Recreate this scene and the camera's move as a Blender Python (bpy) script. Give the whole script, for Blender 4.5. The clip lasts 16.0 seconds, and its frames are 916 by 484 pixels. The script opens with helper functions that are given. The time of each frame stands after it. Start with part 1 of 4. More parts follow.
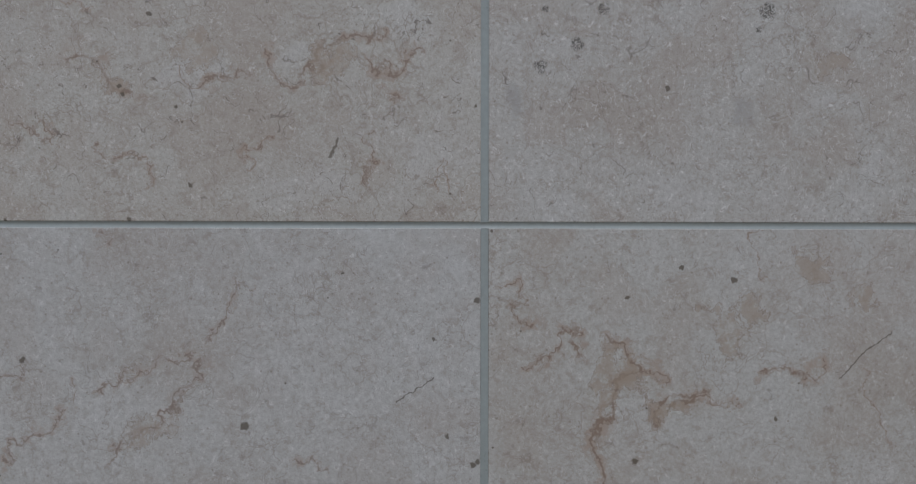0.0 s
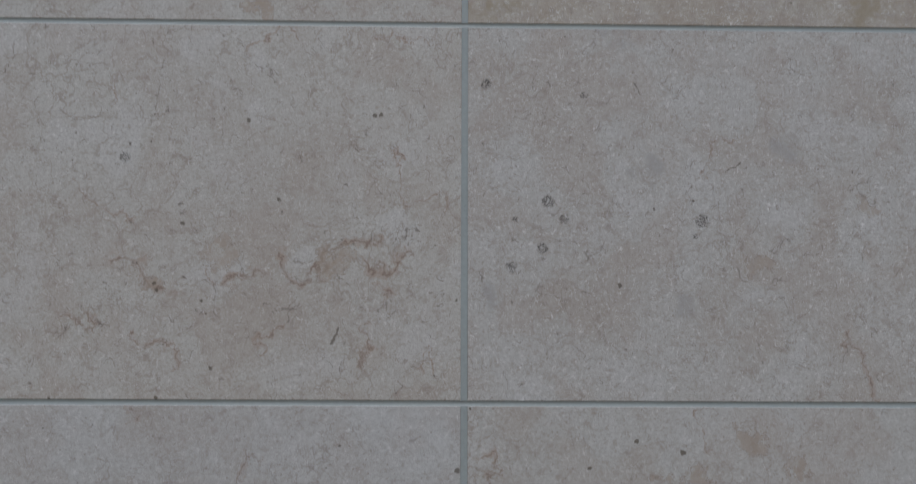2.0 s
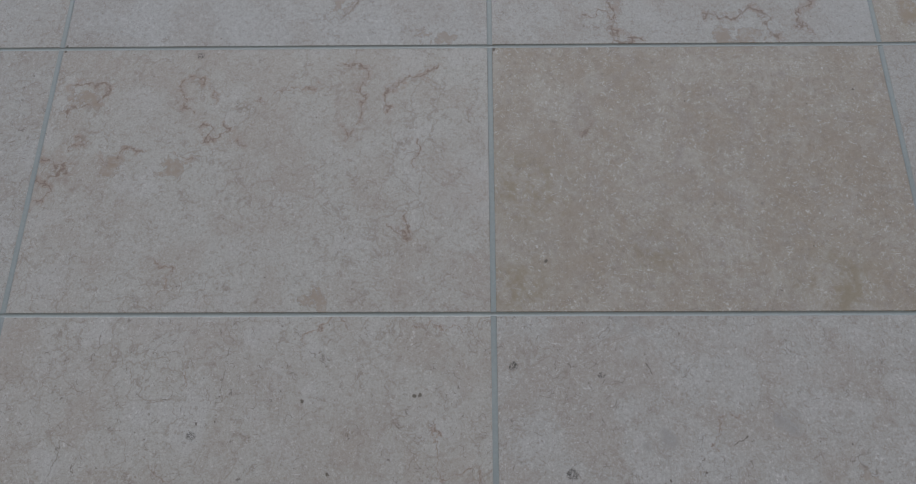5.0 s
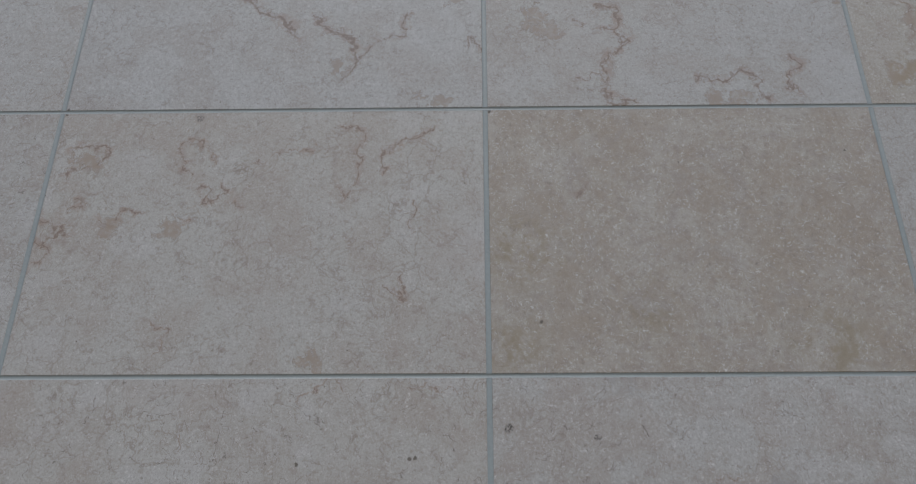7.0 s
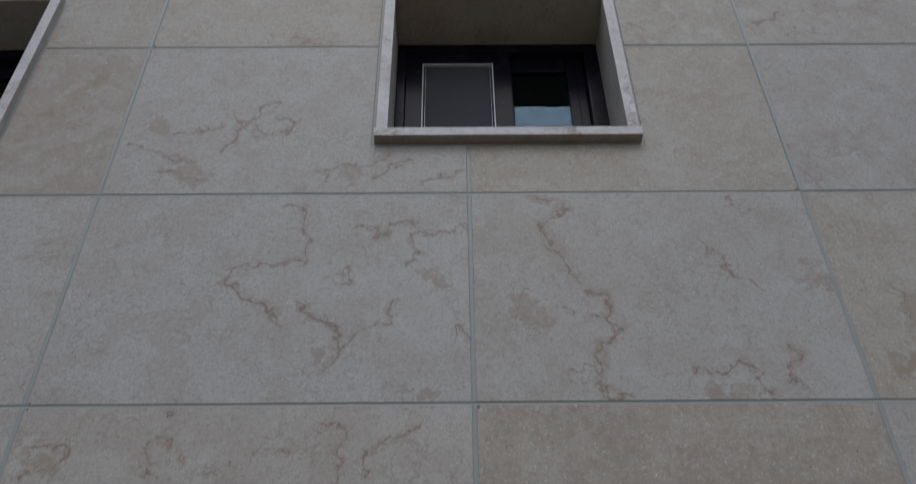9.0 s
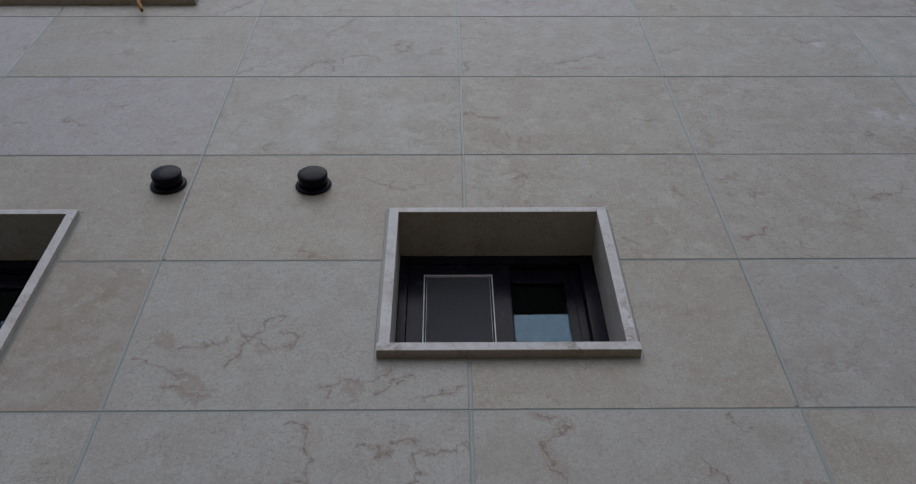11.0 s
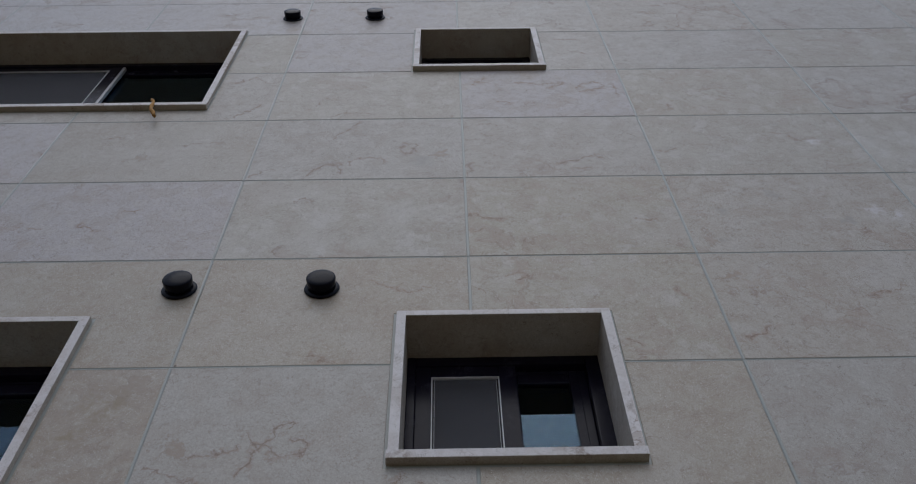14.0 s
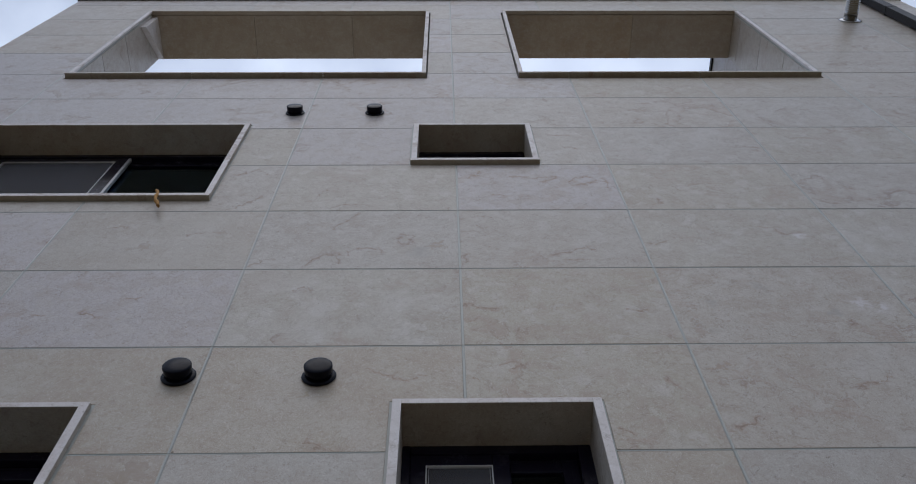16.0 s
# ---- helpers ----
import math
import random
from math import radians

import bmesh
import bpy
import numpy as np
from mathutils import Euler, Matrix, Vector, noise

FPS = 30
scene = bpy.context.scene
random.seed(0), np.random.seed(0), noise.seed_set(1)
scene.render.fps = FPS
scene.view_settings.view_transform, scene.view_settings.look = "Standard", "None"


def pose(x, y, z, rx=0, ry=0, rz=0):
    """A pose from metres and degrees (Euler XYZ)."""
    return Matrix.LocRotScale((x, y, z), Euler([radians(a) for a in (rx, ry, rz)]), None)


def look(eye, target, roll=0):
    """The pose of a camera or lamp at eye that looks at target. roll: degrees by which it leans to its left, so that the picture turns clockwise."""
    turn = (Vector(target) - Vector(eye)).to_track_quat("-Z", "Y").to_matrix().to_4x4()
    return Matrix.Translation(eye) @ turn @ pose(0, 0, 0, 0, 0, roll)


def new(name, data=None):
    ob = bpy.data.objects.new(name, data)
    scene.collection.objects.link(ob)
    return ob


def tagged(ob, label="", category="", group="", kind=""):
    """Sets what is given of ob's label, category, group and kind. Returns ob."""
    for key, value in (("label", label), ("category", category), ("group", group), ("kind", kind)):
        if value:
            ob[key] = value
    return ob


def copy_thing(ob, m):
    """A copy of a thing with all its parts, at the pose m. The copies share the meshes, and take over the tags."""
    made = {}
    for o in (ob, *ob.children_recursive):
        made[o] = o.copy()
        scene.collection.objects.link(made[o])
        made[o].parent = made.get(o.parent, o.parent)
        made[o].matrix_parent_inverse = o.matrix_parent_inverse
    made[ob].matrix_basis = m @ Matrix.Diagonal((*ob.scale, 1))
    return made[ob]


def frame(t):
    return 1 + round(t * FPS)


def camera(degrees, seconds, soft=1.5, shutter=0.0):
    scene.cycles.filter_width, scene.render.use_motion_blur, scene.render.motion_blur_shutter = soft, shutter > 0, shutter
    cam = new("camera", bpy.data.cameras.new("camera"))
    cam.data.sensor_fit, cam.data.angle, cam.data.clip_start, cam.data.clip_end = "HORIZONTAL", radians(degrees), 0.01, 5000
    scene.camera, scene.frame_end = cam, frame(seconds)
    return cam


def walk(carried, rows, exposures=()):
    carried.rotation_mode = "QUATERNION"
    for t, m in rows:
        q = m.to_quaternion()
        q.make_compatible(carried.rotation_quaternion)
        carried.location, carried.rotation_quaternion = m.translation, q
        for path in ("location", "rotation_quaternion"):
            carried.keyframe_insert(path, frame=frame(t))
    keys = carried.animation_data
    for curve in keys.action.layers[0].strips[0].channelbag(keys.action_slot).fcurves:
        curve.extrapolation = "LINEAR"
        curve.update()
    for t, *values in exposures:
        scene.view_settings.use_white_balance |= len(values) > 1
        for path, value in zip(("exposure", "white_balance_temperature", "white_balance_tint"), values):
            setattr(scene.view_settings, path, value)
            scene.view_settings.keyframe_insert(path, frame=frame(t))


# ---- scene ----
cam = camera(52.5, 16.0, soft=1.0, shutter=0.4)
PATH = [
    (0, (-0.059, -1.203, 1.671), (-0.015, 0.796, 1.683), 0.1),
    (0.5, (-0.07, -1.246, 1.678), (-0.011, 0.752, 1.738), 0.2),
    (1, (-0.055, -1.317, 1.681), (0.0, 0.677, 1.824), 0.2),
    (1.5, (-0.047, -1.37, 1.678), (0.011, 0.613, 1.928), 0.1),
    (2, (-0.035, -1.406, 1.684), (0.003, 0.56, 2.049), 0.2),
    (2.5, (-0.022, -1.446, 1.7), (-0.009, 0.494, 2.183), 0.2),
    (3, (-0.025, -1.499, 1.709), (-0.031, 0.412, 2.301), 0.2),
    (3.5, (-0.039, -1.539, 1.702), (-0.059, 0.338, 2.395), 0.2),
    (4, (-0.039, -1.567, 1.699), (-0.066, 0.281, 2.462), 0.2),
    (6.5, (-0.038, -1.605, 1.702), (-0.066, 0.17, 2.624), 0.1),
    (7, (-0.027, -1.607, 1.709), (-0.058, 0.153, 2.66), 0.1),
    (7.5, (-0.028, -1.6, 1.776), (-0.053, 0.136, 2.769), -0.1),
    (8, (-0.045, -1.581, 1.831), (-0.051, 0.092, 2.927), -0.5),
    (8.5, (-0.046, -1.592, 1.856), (-0.04, -0.005, 3.074), -0.7),
    (9, (-0.041, -1.602, 1.885), (-0.028, -0.121, 3.229), -0.7),
    (9.5, (-0.041, -1.61, 1.903), (-0.023, -0.228, 3.349), -0.8),
    (10, (-0.044, -1.637, 1.925), (-0.022, -0.336, 3.444), -0.9),
    (12.5, (-0.068, -1.72, 1.911), (-0.044, -0.606, 3.571), -1.3),
    (13, (-0.065, -1.724, 1.935), (-0.05, -0.628, 3.608), -1.2),
    (13.5, (-0.072, -1.764, 1.919), (-0.052, -0.683, 3.602), -1.5),
    (14, (-0.067, -1.767, 1.915), (-0.047, -0.722, 3.62), -1.7),
    (14.5, (-0.07, -1.77, 1.903), (-0.047, -0.773, 3.637), -1.9),
    (15, (-0.066, -1.781, 1.898), (-0.042, -0.828, 3.656), -1.9),
    (15.5, (-0.063, -1.785, 1.878), (-0.035, -0.875, 3.659), -2.1),
    (16, (-0.067, -1.808, 1.842), (-0.036, -0.932, 3.641), -2.1),
]
EXPOSURE = [(0, 0.16, 6430, 10), (3, 0.16, 6430, 10), (7, 0.18, 6430, 10), (7.5, 0.18, 6430, 10), (8, -0.03, 6450, 10), (8.5, -0.14, 6450, 10), (9, -0.19, 6460, 10), (10, -0.25, 6470, 10),
            (13, -0.32, 6400, 11), (16, -0.27, 6370, 12)]
walk(cam, [(t, look(eye, target, roll)) for t, eye, target, roll in PATH], EXPOSURE)

# ---- light: an even, bright overcast sky ----
world = bpy.data.worlds.new("overcast_sky")
scene.world = world
world.use_nodes = True
wt = world.node_tree
wt.nodes.clear()
w_sky = wt.nodes.new("ShaderNodeTexSky")
w_sky.sky_type, w_sky.sun_disc = "NISHITA", False
w_sky.sun_elevation, w_sky.sun_rotation = radians(53), radians(182)
w_dim = wt.nodes.new("ShaderNodeMix")
w_dim.data_type, w_dim.blend_type = "RGBA", "MULTIPLY"
w_dim.inputs[0].default_value = 1.0
w_dim.inputs[7].default_value = (0.1, 0.1, 0.1, 1)
w_co = wt.nodes.new("ShaderNodeTexCoord")
w_cloud = wt.nodes.new("ShaderNodeTexNoise")
w_cloud.inputs["Scale"].default_value, w_cloud.inputs["Detail"].default_value = 5.0, 6.0
w_ramp = wt.nodes.new("ShaderNodeMapRange")
w_ramp.inputs[1].default_value, w_ramp.inputs[2].default_value = 0.3, 0.62
w_ramp.inputs[3].default_value, w_ramp.inputs[4].default_value = 0.5, 0.97
w_mix = wt.nodes.new("ShaderNodeMix")
w_mix.data_type = "RGBA"
w_mix.inputs[7].default_value = (0.69, 0.785, 0.955, 1)
w_bg = wt.nodes.new("ShaderNodeBackground")
w_dir = wt.nodes.new("ShaderNodeSeparateXYZ")
w_zen = wt.nodes.new("ShaderNodeMapRange")
w_zen.inputs[1].default_value, w_zen.inputs[2].default_value = 0.0, 1.0
w_zen.inputs[3].default_value, w_zen.inputs[4].default_value = 0.74, 1.34
w_out = wt.nodes.new("ShaderNodeOutputWorld")
wt.links.new(w_sky.outputs[0], w_dim.inputs[6])
wt.links.new(w_co.outputs["Generated"], w_cloud.inputs["Vector"])
wt.links.new(w_cloud.outputs[0], w_ramp.inputs[0])
wt.links.new(w_ramp.outputs[0], w_mix.inputs[0])
wt.links.new(w_dim.outputs[2], w_mix.inputs[6])
wt.links.new(w_mix.outputs[2], w_bg.inputs[0])
wt.links.new(w_co.outputs["Generated"], w_dir.inputs[0])
wt.links.new(w_dir.outputs[2], w_zen.inputs[0])
wt.links.new(w_zen.outputs[0], w_bg.inputs[1])
wt.links.new(w_bg.outputs[0], w_out.inputs[0])

sun = new("sun", bpy.data.lights.new("sun", "SUN"))
sun.data.energy, sun.data.angle, sun.data.color = 0.5, radians(40), (1.0, 0.95, 0.88)
sun.matrix_world = look((-0.4, -11.5, 16), (0, 0, 0))


# ---- materials ----
class Net:
    """Short hand for node trees."""

    def __init__(self, name):
        self.mat = bpy.data.materials.new(name)
        self.mat.use_nodes = True
        self.tree = self.mat.node_tree
        self.tree.nodes.clear()

    def node(self, kind, ins=(), **props):
        n = self.tree.nodes.new("ShaderNode" + kind)
        for key, value in props.items():
            setattr(n, key, value)
        pairs = ins.items() if isinstance(ins, dict) else enumerate(ins)
        for key, value in pairs:
            if value is None:
                continue
            if isinstance(value, bpy.types.NodeSocket):
                self.tree.links.new(value, n.inputs[key])
            else:
                n.inputs[key].default_value = value
        return n

    def math(self, op, a, b=None, c=None, clamp=False):
        return self.node("Math", (a, b, c), operation=op, use_clamp=clamp).outputs[0]

    def vec(self, op, a, b=None):
        n = self.node("VectorMath", (a, b), operation=op)
        return n.outputs[1] if op in ("DOT_PRODUCT", "DISTANCE", "LENGTH") else n.outputs[0]

    def scale(self, a, s):
        return self.node("VectorMath", {0: a, "Scale": s}, operation="SCALE").outputs[0]

    def noise(self, p, scale, detail=3.0, rough=0.55, distort=0.0):
        return self.node("TexNoise", {"Vector": p, "Scale": scale, "Detail": detail, "Roughness": rough, "Distortion": distort}).outputs[0]

    def noise_col(self, p, scale, detail=2.0):
        return self.node("TexNoise", {"Vector": p, "Scale": scale, "Detail": detail}).outputs[1]

    def ramp(self, x, a, b, lo=0.0, hi=1.0):
        return self.node("MapRange", (x, a, b, lo, hi), interpolation_type="SMOOTHSTEP").outputs[0]

    def mix(self, f, a, b, blend="MIX"):
        return self.node("Mix", {0: f, 6: a, 7: b}, data_type="RGBA", blend_type=blend).outputs[2]

    def contour(self, x, at, width):
        return self.ramp(self.math("ABSOLUTE", self.math("SUBTRACT", x, at)), 0.0, width, 1.0, 0.0)

    def bsdf(self, colour, rough=0.5, metal=0.0, bump=None, strength=0.2, distance=0.002, **more):
        ins = {"Base Color": colour, "Roughness": rough, "Metallic": metal}
        ins.update({k.replace("_", " "): v for k, v in more.items()})
        if bump is not None:
            ins["Normal"] = self.node("Bump", {"Height": bump, "Strength": strength, "Distance": distance}).outputs[0]
        b = self.node("BsdfPrincipled", ins)
        self.node("OutputMaterial", (b.outputs[0],))
        return self.mat


def rgb(r, g, b):
    return (r, g, b, 1.0)


MARKS = {}


def mark(panel, kind, size, *at):
    """A natural mark in one panel's stone: its kind, its half width in mm, and the places x, z that it runs through."""
    MARKS.setdefault(panel, []).append((kind, size * 0.001, [(at[i], at[i + 1]) for i in range(0, len(at), 2)]))


mark((0, -1), "vein", 4, 0.168, 1.554, 0.202, 1.523, 0.191, 1.504, 0.176, 1.485, 0.156, 1.447, 0.145, 1.402, 0.149, 1.365)
mark((0, -1), "vein", 2, 0.202, 1.523, 0.240, 1.504)
mark((0, -1), "vein", 5, 0.218, 1.436, 0.218, 1.463, 0.244, 1.485, 0.275, 1.481, 0.244, 1.455)
mark((0, -1), "vein", 2, 0.275, 1.478, 0.328, 1.466)
mark((0, -1), "vein", 3, 0.363, 1.504, 0.394, 1.514, 0.405, 1.500, 0.428, 1.508, 0.444, 1.527)
mark((0, -1), "vein", 2, 0.012, 1.615, 0.042, 1.615, 0.050, 1.581, 0.063, 1.563)
mark((0, -1), "vein", 3, 0.058, 1.509, 0.088, 1.535, 0.118, 1.562, 0.122, 1.539, 0.137, 1.531)
mark((0, -1), "vein", 1, 0.359, 1.691, 0.351, 1.653, 0.367, 1.630)
mark((0, -1), "vein", 1, 0.497, 1.519, 0.517, 1.446, 0.532, 1.416)
mark((0, -1), "crack", 1, 0.467, 1.500, 0.497, 1.534, 0.536, 1.561)
mark((0, -1), "blotch", 30, 0.325, 1.575)
mark((0, -1), "blotch", 18, 0.496, 1.599)
mark((0, -1), "blotch", 16, 0.428, 1.649)
mark((0, -1), "blotch", 12, 0.403, 1.666)
mark((0, -1), "blotch", 26, 0.176, 1.497)
mark((0, -1), "blotch", 24, 0.237, 1.459)
mark((0, -1), "pit", 5, 0.327, 1.629)
mark((0, -1), "pit", 4, 0.188, 1.607)
mark((0, -1), "pit", 5, 0.197, 1.394)
mark((0, -1), "pit", 3, 0.259, 1.645)
mark((0, -1), "pit", 3, 0.382, 1.448)
mark((-1, -1), "vein", 3, -0.365, 1.524, -0.365, 1.502, -0.384, 1.476, -0.417, 1.434, -0.444, 1.434, -0.474, 1.408, -0.481, 1.389)
mark((-1, -1), "vein", 2, -0.481, 1.480, -0.474, 1.498, -0.444, 1.513, -0.414, 1.525, -0.369, 1.536)
mark((-1, -1), "vein", 2, -0.324, 1.619, -0.339, 1.592, -0.343, 1.570, -0.361, 1.547)
mark((-1, -1), "vein", 2, -0.316, 1.619, -0.294, 1.615)
mark((-1, -1), "vein", 2, -0.623, 1.499, -0.600, 1.506, -0.589, 1.525)
mark((-1, -1), "vein", 2, -0.541, 1.461, -0.571, 1.435, -0.600, 1.412, -0.623, 1.390)
mark((-1, -1), "vein", 2, -0.533, 1.495, -0.518, 1.472)
mark((-1, -1), "vein", 2, -0.496, 1.698, -0.470, 1.690, -0.489, 1.671)
mark((-1, -1), "vein", 2, -0.241, 1.392, -0.219, 1.396, -0.207, 1.377)
mark((-1, -1), "crack", 1, -0.113, 1.471, -0.064, 1.501)
mark((-1, -1), "blotch", 20, -0.432, 1.442)
mark((-1, -1), "pit", 5, -0.591, 1.526)
mark((-1, -1), "pit", 6, -0.307, 1.440)
mark((-1, -1), "pit", 4, -0.046, 1.427)
mark((-1, -1), "pit", 4, -0.013, 1.390)
mark((-1, -1), "pit", 3, -0.064, 1.553)
mark((-1, -1), "pit", 2, -0.181, 1.637)
mark((-1, 0), "vein", 5, -0.535, 1.921, -0.503, 1.916, -0.481, 1.893, -0.468, 1.880, -0.451, 1.871)
mark((-1, 0), "vein", 2, -0.384, 1.901, -0.365, 1.882, -0.324, 1.882, -0.309, 1.894)
mark((-1, 0), "vein", 3, -0.279, 1.924, -0.275, 1.905, -0.256, 1.883, -0.238, 1.879, -0.219, 1.890, -0.211, 1.909, -0.215, 1.921, -0.174, 1.940, -0.136, 1.947)
mark((-1, 0), "vein", 3, -0.155, 1.910, -0.128, 1.906, -0.109, 1.913, -0.106, 1.921, -0.083, 1.921)
mark((-1, 0), "vein", 2, -0.140, 1.887, -0.109, 1.872, -0.106, 1.857)
mark((-1, 0), "vein", 2, -0.140, 1.819, -0.136, 1.792, -0.147, 1.774, -0.147, 1.747)
mark((-1, 0), "vein", 1, -0.056, 1.736, -0.056, 1.774, -0.049, 1.785, -0.037, 1.766, -0.030, 1.743)
mark((-1, 0), "vein", 2, -0.511, 1.810, -0.496, 1.792, -0.455, 1.788, -0.425, 1.773, -0.436, 1.750)
mark((-1, 0), "vein", 2, -0.608, 1.829, -0.571, 1.829, -0.548, 1.810)
mark((-1, 0), "vein", 1, -0.309, 1.773, -0.301, 1.792, -0.271, 1.807)
mark((-1, 0), "crack", 2, -0.198, 1.787, -0.187, 1.811)
mark((-1, 0), "blotch", 14, -0.468, 1.882)
mark((-1, 0), "blotch", 20, -0.204, 1.913)
mark((-1, 0), "blotch", 20, -0.369, 1.924)
mark((-1, 0), "pit", 3, -0.397, 1.853)
mark((-1, 0), "pit", 4, -0.378, 1.751)
mark((-1, 0), "pit", 4, -0.468, 1.878)
mark((-1, 0), "pit", 3, -0.464, 1.867)
mark((-1, 0), "pit", 3, -0.433, 1.971)
mark((-1, 0), "vein", 1, -0.108, 2.090, -0.098, 2.033, -0.079, 2.009, -0.024, 2.014, -0.033, 1.991)
mark((-1, 0), "vein", 1, -0.337, 2.245, -0.310, 2.285, -0.282, 2.296, -0.262, 2.270)
mark((-1, 0), "vein", 1, -0.149, 2.266, -0.111, 2.277, -0.073, 2.287, -0.063, 2.267)
mark((-1, 0), "vein", 1, -0.549, 2.198, -0.540, 2.169, -0.551, 2.162)
mark((-1, 0), "vein", 1, -0.610, 2.039, -0.581, 2.016, -0.543, 1.993, -0.510, 1.979)
mark((-1, 0), "pit", 4, -0.337, 2.136)
mark((-1, 0), "pit", 4, -0.139, 2.146)
mark((-1, 0), "pit", 4, -0.129, 2.148)
mark((-1, 0), "pit", 2, -0.487, 2.101)
mark((-1, 0), "pit", 3, -0.519, 2.097)
mark((-1, 0), "pit", 3, -0.285, 2.010)
mark((-1, 0), "pit", 3, -0.430, 1.972)
mark((-1, 0), "fossil", 9, -0.526, 2.075)
mark((0, 0), "fossil", 11, 0.132, 2.010)
mark((0, 0), "fossil", 9, 0.157, 1.982)
mark((0, 0), "fossil", 12, 0.372, 1.981)
mark((0, 0), "fossil", 10, 0.122, 1.936)
mark((0, 0), "fossil", 10, 0.074, 1.906)
mark((0, 0), "fossil", 5, 0.081, 1.982)
mark((0, 0), "fossil", 9, 0.036, 2.201)
mark((0, 0), "fossil", 5, 0.360, 1.956)
mark((0, 0), "fossil", 7, 0.192, 2.184)
mark((0, 0), "pit", 3, 0.360, 2.012)
mark((0, 0), "pit", 4, 0.240, 1.879)
mark((0, 0), "pit", 2, 0.297, 1.999)
mark((0, 0), "pit", 2, 0.613, 2.061)
mark((0, 0), "pit", 2, 0.559, 2.065)
mark((0, 0), "vein", 2, 0.578, 1.815, 0.571, 1.789, 0.610, 1.771, 0.621, 1.736, 0.623, 1.714)
mark((0, 0), "crack", 1, 0.412, 2.060, 0.436, 2.074)
mark((0, 0), "crack", 1, 0.273, 2.205, 0.282, 2.185)
mark((0, 0), "vein", 1, 0.383, 2.055, 0.391, 2.103, 0.433, 2.113)
mark((0, 0), "grey_patch", 22, 0.345, 1.846)
mark((0, 0), "grey_patch", 26, 0.291, 2.064)
mark((0, 0), "grey_patch", 26, 0.252, 2.290)
mark((0, 0), "grey_patch", 24, 0.030, 1.858)
mark((0, 0), "grey_patch", 20, 0.508, 2.103)
mark((0, 0), "blotch", 16, 0.631, 2.009)
mark((0, 0), "blotch", 14, 0.459, 1.919)
mark((-1, 1), "vein", 5.4, -0.866, 2.805, -0.820, 2.819, -0.780, 2.804, -0.803, 2.761, -0.844, 2.754, -0.864, 2.733)
mark((-1, 1), "vein", 2.7, -0.641, 2.781, -0.640, 2.809, -0.618, 2.826, -0.591, 2.811, -0.578, 2.792)
mark((-1, 1), "vein", 2.7, -0.643, 2.778, -0.630, 2.752, -0.607, 2.744)
mark((-1, 1), "vein", 1.35, -0.569, 2.798, -0.560, 2.786, -0.567, 2.763)
mark((-1, 1), "vein", 4.05, -0.585, 2.705, -0.565, 2.689, -0.577, 2.664, -0.545, 2.680, -0.524, 2.705, -0.539, 2.715)
mark((-1, 1), "vein", 2.7, -0.518, 2.677, -0.484, 2.655)
mark((-1, 1), "vein", 2.7, -0.840, 2.686, -0.827, 2.691, -0.815, 2.669, -0.838, 2.653, -0.846, 2.642)
mark((-1, 1), "vein", 4.05, -0.891, 2.630, -0.848, 2.630, -0.846, 2.598, -0.863, 2.596)
mark((-1, 1), "vein", 2.7, -0.789, 2.629, -0.765, 2.619, -0.734, 2.629, -0.717, 2.652, -0.681, 2.657)
mark((-1, 1), "vein", 2.7, -0.893, 2.596, -0.864, 2.577, -0.861, 2.551, -0.871, 2.535, -0.892, 2.535)
mark((-1, 1), "vein", 2.7, -0.617, 2.648, -0.581, 2.625)
mark((-1, 1), "vein", 2.7, -0.294, 2.844, -0.257, 2.843, -0.249, 2.814, -0.258, 2.749, -0.263, 2.721)
mark((-1, 1), "vein", 2.7, -0.299, 2.721, -0.296, 2.673, -0.274, 2.700)
mark((-1, 1), "vein", 4.05, -0.210, 2.748, -0.194, 2.799, -0.170, 2.820, -0.133, 2.827, -0.097, 2.857)
mark((-1, 1), "vein", 1.35, -0.483, 2.765, -0.437, 2.794, -0.352, 2.800)
mark((-1, 1), "vein", 2.7, -0.155, 2.678, -0.147, 2.617)
mark((-1, 1), "vein", 2.7, -0.168, 2.508, -0.161, 2.464, -0.195, 2.496)
mark((-1, 1), "vein", 1.35, -0.643, 2.402, -0.607, 2.384, -0.625, 2.355)
mark((-1, 1), "blotch", 18, -0.753, 2.603)
mark((-1, 1), "blotch", 20, -0.635, 2.612)
mark((-1, 1), "blotch", 24, -0.825, 2.783)
mark((-1, 1), "blotch", 14, -0.329, 2.327)
mark((-1, 1), "fossil", 9, -0.605, 2.880)
mark((0, 1), "ochre", 70, 0.066, 2.563)
mark((0, 1), "ochre", 45, 0.048, 2.362)
mark((0, 1), "ochre", 60, 0.641, 2.358)
mark((0, 1), "ochre", 40, 0.305, 2.443)
mark((0, 1), "pit", 4, 0.101, 2.405)
mark((0, 1), "pit", 3, 0.741, 2.787)
mark((0, 1), "pit", 2, 0.396, 2.760)
mark((0, 1), "vein", 2.7, 0.181, 2.668, 0.200, 2.689)
